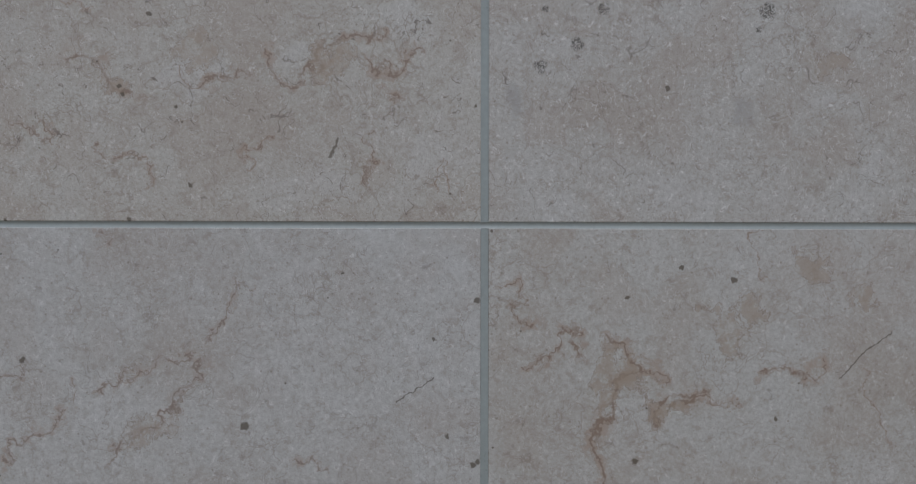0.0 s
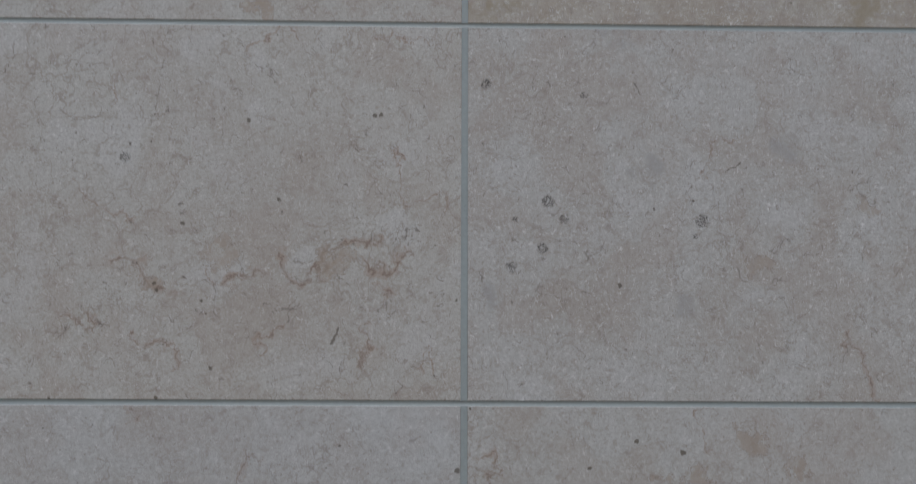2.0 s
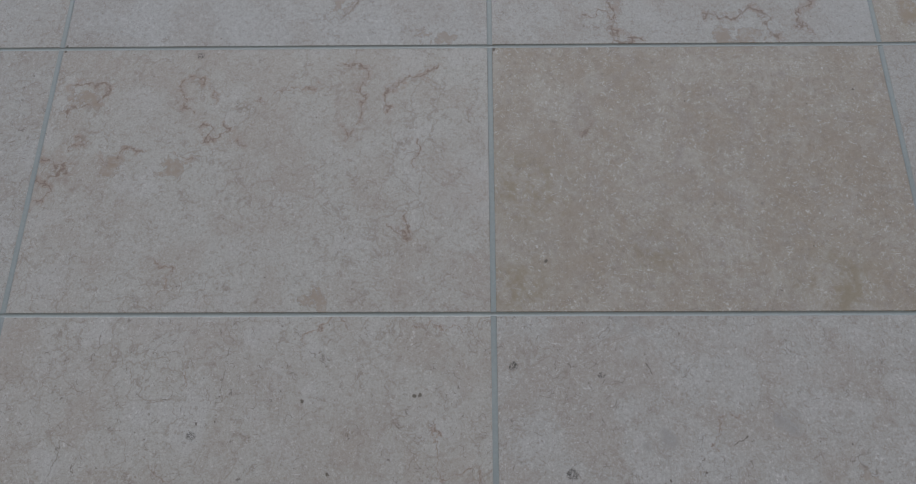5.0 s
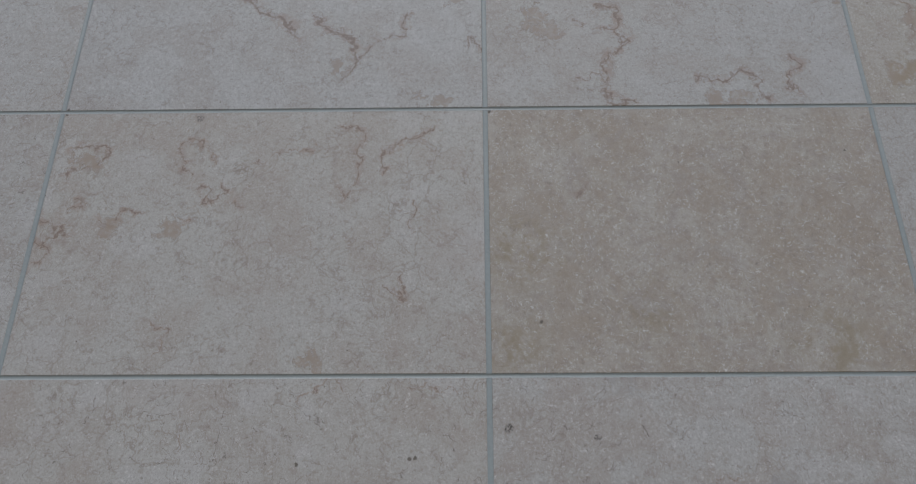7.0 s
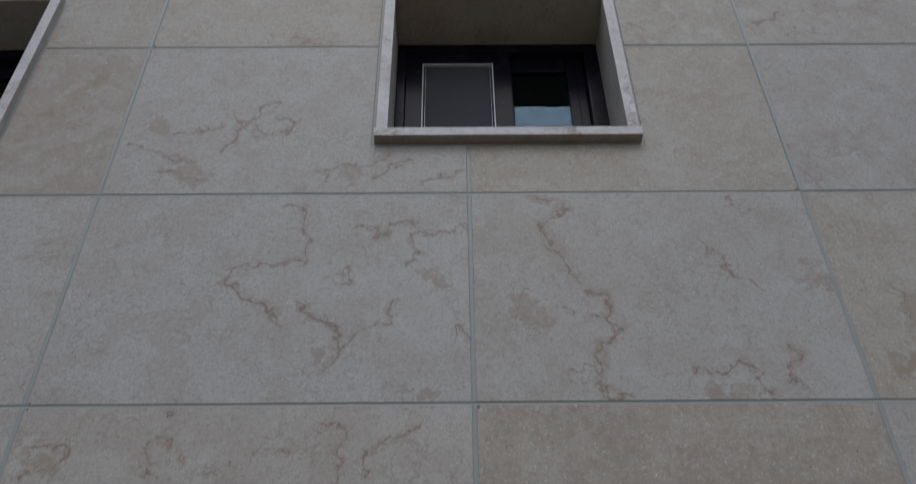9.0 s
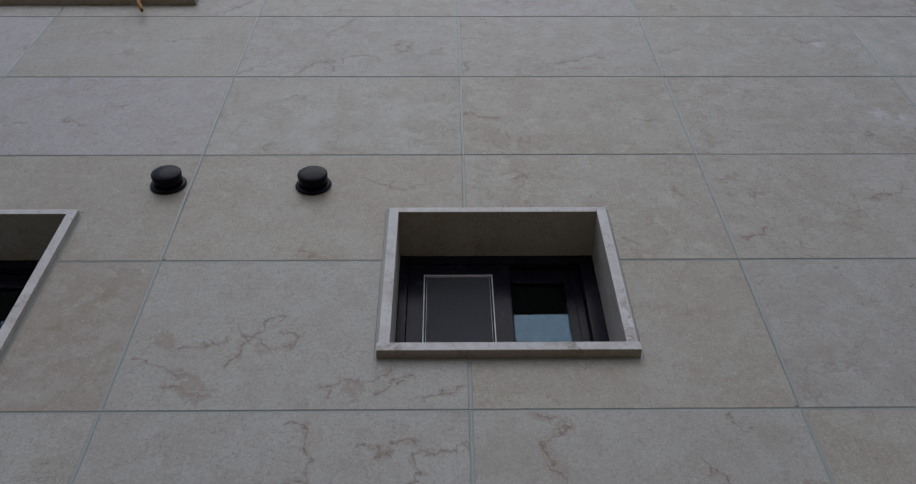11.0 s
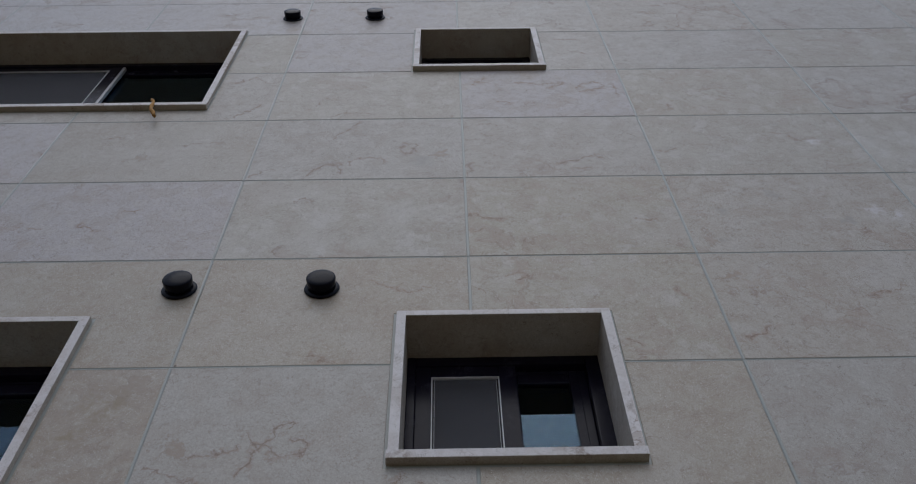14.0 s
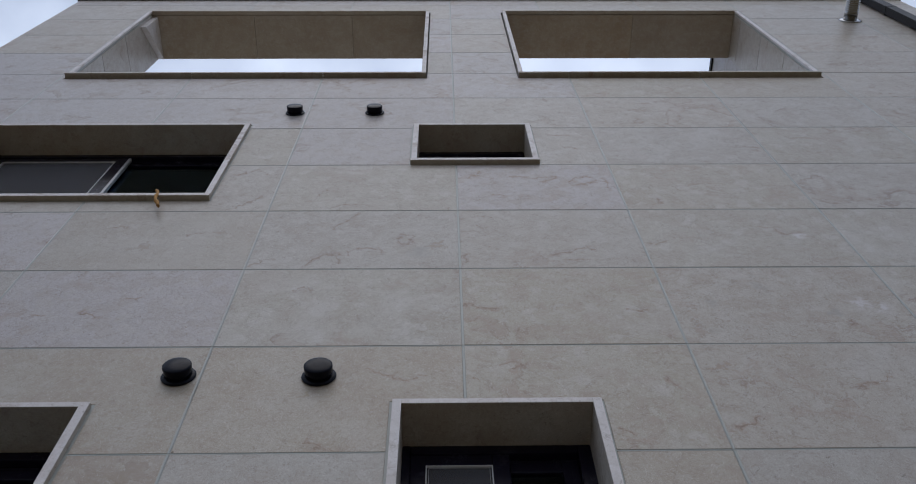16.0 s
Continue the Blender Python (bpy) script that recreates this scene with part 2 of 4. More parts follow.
mark((-1, 2), "vein", 4.05, -0.545, 3.228, -0.522, 3.267, -0.470, 3.276, -0.384, 3.275, -0.380, 3.328, -0.394, 3.441, -0.438, 3.461)
mark((-1, 2), "vein", 5.4, -0.545, 3.224, -0.496, 3.174, -0.440, 3.141, -0.415, 3.093, -0.415, 3.125, -0.448, 3.149)
mark((-1, 2), "vein", 5.4, -0.373, 3.165, -0.349, 3.124, -0.310, 3.108, -0.289, 3.077, -0.285, 3.031, -0.305, 2.973)
mark((-1, 2), "vein", 4.05, -0.285, 3.031, -0.245, 3.077, -0.209, 3.100, -0.177, 3.107, -0.173, 3.163)
mark((-1, 2), "vein", 4.05, -0.308, 3.240, -0.283, 3.257, -0.268, 3.231, -0.293, 3.214)
mark((-1, 2), "vein", 4.05, -0.265, 3.393, -0.230, 3.392, -0.221, 3.355, -0.194, 3.364, -0.182, 3.401, -0.126, 3.401)
mark((-1, 2), "vein", 4.05, -0.008, 3.391, -0.071, 3.363, -0.133, 3.373, -0.132, 3.327, -0.114, 3.291, -0.151, 3.273)
mark((-1, 2), "vein", 2.7, -0.039, 3.060, -0.039, 3.067, -0.020, 3.098, -0.008, 3.059)
mark((-1, 2), "blotch", 24, -0.077, 3.224)
mark((-1, 2), "blotch", 16, -0.135, 2.922)
mark((-1, 2), "blotch", 16, -0.099, 2.922)
mark((-1, 2), "blotch", 20, -0.301, 3.002)
mark((-1, 2), "pit", 3, -0.554, 3.368)
mark((0, 2), "vein", 5.4, 0.165, 3.487, 0.227, 3.467, 0.223, 3.418, 0.180, 3.409, 0.166, 3.371, 0.195, 3.334, 0.198, 3.288, 0.228, 3.244, 0.251, 3.210)
mark((0, 2), "vein", 2.7, 0.213, 3.152, 0.230, 3.136, 0.216, 3.120)
mark((0, 2), "vein", 5.4, 0.254, 3.176, 0.287, 3.185, 0.309, 3.151, 0.298, 3.111, 0.272, 3.112)
mark((0, 2), "vein", 5.4, 0.297, 3.103, 0.318, 3.072, 0.283, 3.042, 0.257, 3.027, 0.268, 2.968, 0.259, 2.940, 0.286, 2.919, 0.321, 2.911)
mark((0, 2), "vein", 2.7, 0.203, 2.980, 0.239, 2.980, 0.262, 2.968)
mark((0, 2), "vein", 5.4, 0.468, 2.967, 0.532, 2.980, 0.564, 2.988, 0.595, 2.966, 0.600, 2.923)
mark((0, 2), "vein", 4.05, 0.668, 3.039, 0.693, 3.016, 0.673, 2.987, 0.662, 2.965, 0.677, 2.929)
mark((0, 2), "vein", 2.7, 0.531, 3.340, 0.575, 3.286, 0.581, 3.250, 0.627, 3.216, 0.661, 3.190)
mark((0, 2), "vein", 2.7, 0.621, 3.474, 0.667, 3.425)
mark((0, 2), "blotch", 34, 0.129, 3.150)
mark((0, 2), "blotch", 30, 0.146, 3.124)
mark((0, 2), "blotch", 24, 0.496, 2.927)
mark((0, 2), "blotch", 24, 0.544, 2.926)
mark((0, 2), "blotch", 30, 0.770, 3.232)
mark((-1, 3), "blotch", 40, -0.697, 3.564)
mark((-1, 3), "blotch", 30, -0.811, 3.764)
mark((-1, 3), "blotch", 24, -0.291, 3.583)
mark((-1, 4), "ochre", 30, -0.50, 4.43)
mark((-1, 4), "ochre", 26, -0.46, 4.44)
mark((1, 6), "pale_patch", 30, 1.530, 5.606, 1.564, 5.605)
mark((1, 2), "blotch", 34, 0.93, 2.99)
mark((1, 2), "blotch", 30, 0.98, 3.12)
mark((-1, 0), "pit", 4, -0.455, 1.7055)
mark((-1, 0), "pit", 3, -0.612, 1.7065)
mark((0, -1), "pit", 3, 0.010, 1.692)
mark((-1, -1), "pit", 5, -0.008, 1.602)
mark((-1, -1), "pit", 4, -0.007, 1.394)
mark((-1, 0), "pit", 3, -0.010, 1.855)
mark((0, 1), "pit", 4, 0.010, 2.892)
mark((-1, 2), "pit", 4, -0.892, 2.906)
mark((-1, 1), "pit", 4, -0.894, 2.892)
mark((-1, 4), "pit", 5, -0.893, 4.108)
mark((0, 3), "pit", 4, 0.807, 3.508)
mark((-2, 4), "pit", 3, -0.912, 4.094)
mark((-2, 3), "ochre", 60, -1.06, 3.93)
mark((-2, 3), "ochre", 40, -1.12, 3.80)
mark((-2, 3), "blotch", 40, -1.00, 4.02)
mark((1, 2), "ochre", 50, 0.95, 2.98)
mark((1, 2), "vein", 3, 0.93, 3.20, 0.97, 3.14, 0.94, 3.10, 0.99, 3.06)
mark((-1, 6), "vein", 5, -0.652, 5.329, -0.608, 5.413, -0.565, 5.447, -0.521, 5.394, -0.509, 5.343)
mark((-1, 6), "vein", 4, -0.579, 5.430, -0.487, 5.445, -0.444, 5.498, -0.365, 5.496, -0.332, 5.460)
mark((-1, 6), "vein", 5, -0.266, 5.586, -0.260, 5.642, -0.202, 5.622, -0.208, 5.547, -0.247, 5.519, -0.266, 5.586)
mark((-1, 6), "vein", 4, -0.582, 5.688, -0.555, 5.746, -0.500, 5.785, -0.472, 5.867)
mark((-1, 6), "vein", 5, -0.881, 5.334, -0.836, 5.384, -0.814, 5.390)
mark((-1, 6), "blotch", 34, -0.096, 5.508)
mark((-1, 6), "grey_patch", 60, -0.175, 5.456)
mark((-2, 6), "vein", 5, -1.570, 5.729, -1.515, 5.708, -1.510, 5.747)
mark((-2, 6), "blotch", 34, -1.395, 5.514)
mark((-2, 6), "vein", 3, -1.232, 5.625, -1.159, 5.662, -1.061, 5.659)
mark((-2, 5), "vein", 4, -1.458, 4.963, -1.410, 4.921, -1.378, 4.907)
mark((-2, 5), "vein", 4, -1.309, 5.052, -1.251, 5.074)
mark((-2, 5), "vein", 3, -1.651, 4.939, -1.590, 4.924)
mark((-1, 7), "vein", 4, -0.616, 5.933, -0.550, 5.975, -0.411, 5.972)
mark((-1, 7), "vein", 3, -0.698, 6.045, -0.641, 6.181)
mark((-2, 7), "vein", 4, -1.146, 6.363, -1.047, 6.437, -0.958, 6.359)
mark((-2, 7), "vein", 4, -1.066, 5.943, -1.008, 6.007, -0.967, 6.073)
mark((0, 7), "vein", 5, 0.073, 6.309, 0.122, 6.384)
mark((0, 7), "vein", 5, 0.164, 6.093, 0.243, 6.068)
mark((0, 7), "vein", 5, 0.288, 6.329, 0.406, 6.302, 0.520, 6.324, 0.439, 6.252)
mark((0, 7), "vein", 5, 0.585, 6.248, 0.632, 6.321, 0.706, 6.320, 0.714, 6.245, 0.598, 6.200)
mark((0, 7), "vein", 4, 0.758, 6.293, 0.772, 6.149)
mark((0, 6), "vein", 5, 0.008, 5.400, 0.032, 5.435, 0.021, 5.315)
mark((0, 6), "vein", 3, 0.076, 5.834, 0.176, 5.811)
mark((0, 6), "vein", 6, 0.398, 5.427, 0.470, 5.443, 0.556, 5.495, 0.601, 5.476)
mark((0, 6), "vein", 5, 0.462, 5.373, 0.539, 5.372)
mark((1, 7), "vein", 4, 0.982, 6.029, 1.008, 5.984, 0.960, 5.963)
mark((1, 7), "vein", 3, 1.106, 6.188, 1.132, 6.140)
mark((1, 6), "vein", 4, 1.397, 5.703, 1.457, 5.682, 1.465, 5.605, 1.558, 5.641)
mark((1, 6), "vein", 3, 0.863, 5.524, 0.935, 5.560)
mark((1, 5), "grey_patch", 30, 0.985, 5.000)
mark((1, 5), "grey_patch", 34, 1.209, 5.130)
mark((1, 5), "grey_patch", 28, 1.439, 4.920)
mark((1, 5), "grey_patch", 20, 0.931, 4.787)
mark((1, 5), "vein", 4, 1.463, 4.837, 1.492, 4.823, 1.480, 4.864)
mark((1, 5), "pale_patch", 60, 1.564, 4.989)
mark((1, 5), "pale_patch", 50, 1.637, 4.959)
mark((0, 5), "vein", 5, 0.006, 4.991, 0.062, 4.976, 0.146, 4.960)
mark((0, 5), "vein", 4, 0.018, 4.879, 0.059, 4.892)
mark((0, 5), "vein", 4, 0.636, 4.950, 0.719, 4.948)
mark((0, 8), "vein", 5, 0.519, 6.978, 0.653, 6.962)
mark((0, 8), "vein", 4, 0.591, 6.782, 0.688, 6.751)
mark((1, 8), "vein", 5, 1.555, 6.759, 1.715, 6.755, 1.678, 6.698)
mark((0, 4), "vein", 4, 0.134, 4.577, 0.171, 4.595, 0.199, 4.569, 0.167, 4.541)
mark((0, 4), "vein", 3, 0.028, 4.508, 0.062, 4.466)
mark((0, 4), "vein", 5, 0.485, 4.210, 0.533, 4.179)
mark((0, 4), "vein", 4, 0.689, 4.496, 0.722, 4.427)
mark((1, 4), "vein", 5, 0.861, 4.203, 0.950, 4.262)
mark((1, 4), "blotch", 30, 0.894, 4.549)
mark((1, 4), "vein", 4, 1.321, 4.415, 1.463, 4.481)
mark((-1, 4), "vein", 4, -0.493, 4.154, -0.435, 4.111, -0.400, 4.105)
mark((-1, 4), "vein", 3, -0.325, 4.550, -0.204, 4.478, -0.127, 4.511)
mark((-1, 3), "vein", 5, -0.624, 3.812, -0.593, 3.766, -0.591, 3.711, -0.627, 3.659)
mark((-1, 3), "vein", 5, -0.593, 3.766, -0.551, 3.799, -0.535, 3.845, -0.509, 3.851, -0.515, 3.821)
mark((-1, 3), "vein", 4, -0.585, 3.766, -0.532, 3.721, -0.457, 3.731, -0.462, 3.775, -0.495, 3.787)
mark((-1, 3), "vein", 4, -0.379, 3.575, -0.323, 3.604, -0.250, 3.612, -0.192, 3.642)
mark((-1, 3), "vein", 4, -0.354, 3.546, -0.336, 3.584)
mark((-1, 3), "vein", 4, -0.232, 3.553, -0.191, 3.601, -0.147, 3.615)
mark((-1, 3), "vein", 4, -0.109, 3.542, -0.073, 3.570, -0.030, 3.569, -0.007, 3.588)
mark((-1, 3), "vein", 3, -0.865, 3.684, -0.772, 3.641, -0.708, 3.620)
mark((-1, 3), "vein", 3, -0.777, 3.725, -0.687, 3.734, -0.645, 3.756)
mark((-1, 3), "vein", 4, -0.757, 3.581, -0.651, 3.560)


def reach(n, p, marks, kinds):
    """The distance from p to the nearest mark of those kinds, in units of the mark's own half width."""
    best = None
    for kind, size, at in marks:
        if kind not in kinds:
            continue
        if len(at) == 1:
            d = n.vec("DISTANCE", p, (at[0][0], 0, at[0][1]))
            d = n.math("DIVIDE", d, size)
            best = d if best is None else n.math("MINIMUM", best, d)
            continue
        for (ax, az), (bx, bz) in zip(at, at[1:]):
            dx, dz = bx - ax, bz - az
            sq = max(dx * dx + dz * dz, 1e-8)
            rel = n.vec("SUBTRACT", p, (ax, 0, az))
            along = n.math("MINIMUM", n.math("MAXIMUM", n.vec("DOT_PRODUCT", rel, (dx / sq, 0, dz / sq)), 0.0), 1.0)
            foot = n.scale((dx, 0, dz), along)
            d = n.math("DIVIDE", n.vec("DISTANCE", rel, foot), size)
            best = d if best is None else n.math("MINIMUM", best, d)
    return best


STONE = {
    "beige": dict(a=rgb(0.478, 0.450, 0.404), b=rgb(0.424, 0.382, 0.336), bias=0.50, veins=0.50, speck=0.6, hair=1.0, clot=0.9, web=1.2),
    "pale": dict(a=rgb(0.484, 0.463, 0.428), b=rgb(0.434, 0.400, 0.360), bias=0.56, veins=0.55, speck=0.45, hair=0.5, clot=0.7, web=1),
    "grey": dict(a=rgb(0.474, 0.448, 0.410), b=rgb(0.422, 0.383, 0.340), bias=0.52, veins=0.25, speck=1.0, hair=0.9, clot=1, web=1),
    "buff": dict(a=rgb(0.454, 0.418, 0.358), b=rgb(0.408, 0.355, 0.289), bias=0.50, veins=0.35, speck=0.8, hair=0.7, clot=0.6, web=1),
    "webbed": dict(a=rgb(0.484, 0.459, 0.414), b=rgb(0.436, 0.392, 0.345), bias=0.55, veins=1.2, speck=0.4, hair=0.5, clot=0.8, web=1.7),
    "veined": dict(a=rgb(0.47, 0.437, 0.39), b=rgb(0.43, 0.385, 0.33), bias=0.54, veins=0.95, speck=0.5, hair=0.9, clot=0.9, web=1.4),
    # edge: pale sawn faces, lightened further for the sky light they catch
    "edge": dict(a=rgb(0.68, 0.645, 0.65), b=rgb(0.64, 0.60, 0.605), bias=0.6, veins=0.7, speck=0.2, hair=0.7, clot=0.5, web=0.8),
    # lilac: paler slabs; on the high rows it also paints in the sky's bluish sheen
    "lilac": dict(a=rgb(0.496, 0.472, 0.486), b=rgb(0.466, 0.436, 0.446), bias=0.56, veins=0.8, speck=0.4, hair=0.8, clot=0.7, web=1.1),
    "seamed": dict(a=rgb(0.450, 0.420, 0.357), b=rgb(0.402, 0.358, 0.289), bias=0.52, veins=1.0, speck=0.6, hair=0.7, clot=1.1, web=1.4),
    "fawn": dict(a=rgb(0.420, 0.347, 0.270), b=rgb(0.365, 0.285, 0.210), bias=0.49, veins=0.3, speck=0.9, hair=0.7, clot=0.6, web=1.0),
    "tan": dict(a=rgb(0.445, 0.385, 0.310), b=rgb(0.385, 0.305, 0.222), bias=0.48, veins=0.10, speck=1.35, hair=0.6, clot=0.3, web=0.9),
}


def limestone(name, kind, marks=()):
    """Honed shell limestone: cloudy beige ground, shell flecks, brown seams, pits."""
    s = STONE[kind]
    n = Net(name)
    pos = n.node("NewGeometry").outputs["Position"]
    rnd = n.node("ObjectInfo").outputs["Random"]
    p = n.vec("ADD", pos, n.node("CombineXYZ", (n.math("MULTIPLY", rnd, 61.0), n.math("MULTIPLY", rnd, 17.0), n.math("MULTIPLY", rnd, 43.0))).outputs[0])
    cloud = n.noise(p, 4.5, 5.0, 0.62, 0.4)
    mott = n.noise(p, 38.0, 5.0, 0.68)
    fine = n.noise(p, 210.0, 4.0, 0.7)
    grit = n.noise(p, 480.0, 3.0, 0.75)
    col = n.mix(n.ramp(n.math("ADD", cloud, n.math("MULTIPLY", n.math("SUBTRACT", mott, 0.5), 0.5)), s["bias"] - 0.14, s["bias"] + 0.2), s["a"], s["b"])
    # nodules: rounded clots, some paler, some pinker, with broken brown outlines
    q = n.vec("ADD", p, n.scale(n.vec("SUBTRACT", n.noise_col(p, 13.0, 5.0), (0.5, 0.5, 0.5)), 0.11))
    q = n.vec("ADD", q, n.scale(n.vec("SUBTRACT", n.noise_col(p, 85.0, 3.0), (0.5, 0.5, 0.5)), 0.016))
    cell = n.node("TexVoronoi", {"Vector": q, "Scale": 17.0}, feature="SMOOTH_F1")
    tone = n.node("SeparateColor", (cell.outputs["Color"],)).outputs[1]
    col = n.mix(n.ramp(tone, 0.55, 0.85, 0.0, 0.5 * s["clot"]), col, rgb(0.53, 0.505, 0.475))
    col = n.mix(n.ramp(tone, 0.15, 0.42, 0.42 * s["clot"], 0.0), col, rgb(0.385, 0.315, 0.262))
    edge = n.node("TexVoronoi", {"Vector": q, "Scale": 17.0}, feature="DISTANCE_TO_EDGE").outputs["Distance"]
    edge2 = n.node("TexVoronoi", {"Vector": n.vec("ADD", q, (1.7, 4.0, 0.3)), "Scale": 41.0}, feature="DISTANCE_TO_EDGE").outputs["Distance"]
    where = n.noise(p, 7.5, 4.0, 0.6)
    rim = n.math("MULTIPLY", n.ramp(edge, 0.0, 0.030 * s["web"], 1.0, 0.0), n.ramp(where, 0.47, 0.60))
    rim2 = n.math("MULTIPLY", n.ramp(edge2, 0.0, 0.055 * s["web"], 1.0, 0.0), n.ramp(n.noise(p, 19.0, 3.0, 0.6), 0.54, 0.64))
    col = n.mix(n.math("MULTIPLY", rim, 0.50 - 0.22 * s["speck"] + 0.2 * s["hair"]), col, rgb(0.26, 0.20, 0.155))
    col = n.mix(n.math("MULTIPLY", rim2, 0.40 + 0.3 * s["hair"]), col, rgb(0.24, 0.19, 0.15))
    stain = n.noise(n.vec("ADD", p, (3.1, 0.0, 7.7)), 11.0, 6.0, 0.7, 0.8)
    col = n.mix(n.ramp(stain, 0.52 if kind == "tan" else 0.55, 0.66 if kind == "tan" else 0.72, 0.0, 0.65 if kind == "tan" else 0.36), col, rgb(0.365, 0.302, 0.25))
    # fine salt and pepper
    g = 0.35 if kind == "edge" else 1.0
    col = n.mix(n.ramp(fine, 0.25, 0.72, 0.42 * g, 0.0), col, rgb(0.26, 0.22, 0.18))
    col = n.mix(n.ramp(fine, 0.55, 0.85, 0.0, 0.35 * g), col, rgb(0.60, 0.57, 0.53))
    col = n.mix(n.ramp(n.noise(p, 90.0, 3.0, 0.6), 0.50, 0.72, 0.0, 0.7 if kind == "tan" else 0.48 * g), col, rgb(0.30, 0.245, 0.195))
    col = n.mix(n.ramp(grit, 0.33, 0.43, (0.32 + 0.30 * s["speck"]) * g, 0.0), col, rgb(0.17, 0.135, 0.105))
    col = n.mix(n.ramp(grit, 0.60, 0.70, 0.0, 0.40 * g), col, rgb(0.66, 0.63, 0.59))
    col = n.mix(n.ramp(n.noise(n.vec("ADD", p, (5.0, 0, 1.0)), 1.9, 3.0, 0.6), 0.54, 0.68, 0.0, 0.24 * s["clot"]), col, rgb(0.52, 0.50, 0.48))
    # shell flecks: short pale strokes
    arcs = n.contour(n.noise(n.vec("ADD", p, (0, 0, 5)), 70.0, 1.5, 0.5, 1.4), 0.5, 0.017)
    keep = n.ramp(n.noise(p, 105.0, 1.0), 0.55 - 0.06 * s["speck"], 0.59 - 0.06 * s["speck"])
    flecks = n.math("MULTIPLY", arcs, keep)
    col = n.mix(n.math("MULTIPLY", flecks, 0.38 + 0.4 * s["speck"]), col, rgb(0.66, 0.63, 0.59))
    # thin dark hairs and dashes
    wob = n.vec("ADD", p, n.scale(n.vec("SUBTRACT", n.noise_col(p, 30.0, 3.0), (0.5, 0.5, 0.5)), 0.03))
    hair = n.contour(n.noise(wob, 14.0, 2.0, 0.5, 0.3), 0.47, 0.0055)
    hair = n.math("MULTIPLY", hair, n.ramp(n.noise(p, 24.0, 2.0), 0.52, 0.58))
    dash = n.contour(n.noise(n.vec("ADD", wob, (9.0, 0, 2.0)), 34.0, 1.5, 0.5, 0.8), 0.5, 0.010)
    dash = n.math("MULTIPLY", dash, n.ramp(n.noise(n.vec("ADD", p, (0, 0, 3.0)), 48.0, 1.0), 0.585, 0.62))
    hair = n.math("MULTIPLY", n.math("MAXIMUM", n.math("MULTIPLY", hair, 0.8), dash), s["hair"])
    col = n.mix(n.math("MULTIPLY", hair, 0.8), col, rgb(0.14, 0.11, 0.085))
    # brown seams that wander through the bed
    bed = n.noise(wob, 3.3, 9.0, 0.60, 0.5)
    fill = n.math("MULTIPLY", n.ramp(bed, 0.515, 0.545), n.ramp(bed, 0.545, 0.60, 1.0, 0.0))
    patch = n.ramp(n.noise(n.vec("ADD", p, (0, 0, 4.4)), 3.2, 4.0, 0.6), 0.50, 0.62)
    much = min(1.0, s["veins"] * (1.3 if not marks else 0.35 if marks[0][2][0][1] < 4.0 else 0.8))
    col = n.mix(n.math("MULTIPLY", n.math("MULTIPLY", fill, patch), 0.6 * much), col, rgb(0.345, 0.262, 0.208))
    seam = n.math("MULTIPLY", n.contour(bed, 0.513, 0.010 if marks else 0.018), patch)
    col = n.mix(n.math("MULTIPLY", seam, 0.85 * much), col, rgb(0.255, 0.18, 0.135))
    # pinkish-brown clouding between the grains
    dust = n.math("MULTIPLY", n.ramp(n.noise(p, 46.0, 7.0, 0.74), 0.49, 0.62), n.ramp(n.noise(n.vec("ADD", p, (2.0, 0, 6.0)), 6.0, 4.0, 0.6), 0.40, 0.62))
    col = n.mix(n.math("MULTIPLY", dust, 0.24), col, rgb(0.355, 0.300, 0.262))
    if kind in ("tan", "fawn"):
        iron = n.noise(n.vec("ADD", p, (7.0, 0, 2.5)), 15.0, 8.0, 0.70, 0.4)
        col = n.mix(n.ramp(iron, 0.50, 0.62, 0.0, 0.36), col, rgb(0.345, 0.262, 0.185))
        col = n.mix(n.ramp(iron, 0.40, 0.47, 0.35, 0.0), col, rgb(0.455, 0.405, 0.35))
    # crumbs: tiny broken loops of brown and pale shell between the nodules
    crumb = n.noise(n.vec("ADD", wob, (4.0, 0, 9.0)), 62.0, 5.0, 0.62, 0.5)
    spread = n.ramp(n.noise(n.vec("ADD", p, (1.0, 0, 3.0)), 9.0, 4.0, 0.65), 0.40, 0.60, 0.25, 1.0)
    col = n.mix(n.math("MULTIPLY", n.math("MULTIPLY", n.contour(crumb, 0.47, 0.020), spread), 0.42 * g), col, rgb(0.285, 0.222, 0.178))
    col = n.mix(n.math("MULTIPLY", n.math("MULTIPLY", n.contour(crumb, 0.545, 0.014), spread), 0.30 * g), col, rgb(0.60, 0.575, 0.545))
    # small dark grains
    dots = n.node("TexVoronoi", {"Vector": p, "Scale": 150.0})
    few = n.math("GREATER_THAN", n.node("SeparateColor", (dots.outputs["Color"],)).outputs[2], 0.90)
    col = n.mix(n.math("MULTIPLY", n.math("MULTIPLY", n.ramp(dots.outputs["Distance"], 0.10, 0.30, 1.0, 0.0), few), 0.55), col, rgb(0.20, 0.155, 0.12))
    # pits
    vor = n.node("TexVoronoi", {"Vector": p, "Scale": 55.0})
    odd = n.node("SeparateColor", (vor.outputs["Color"],)).outputs[0]
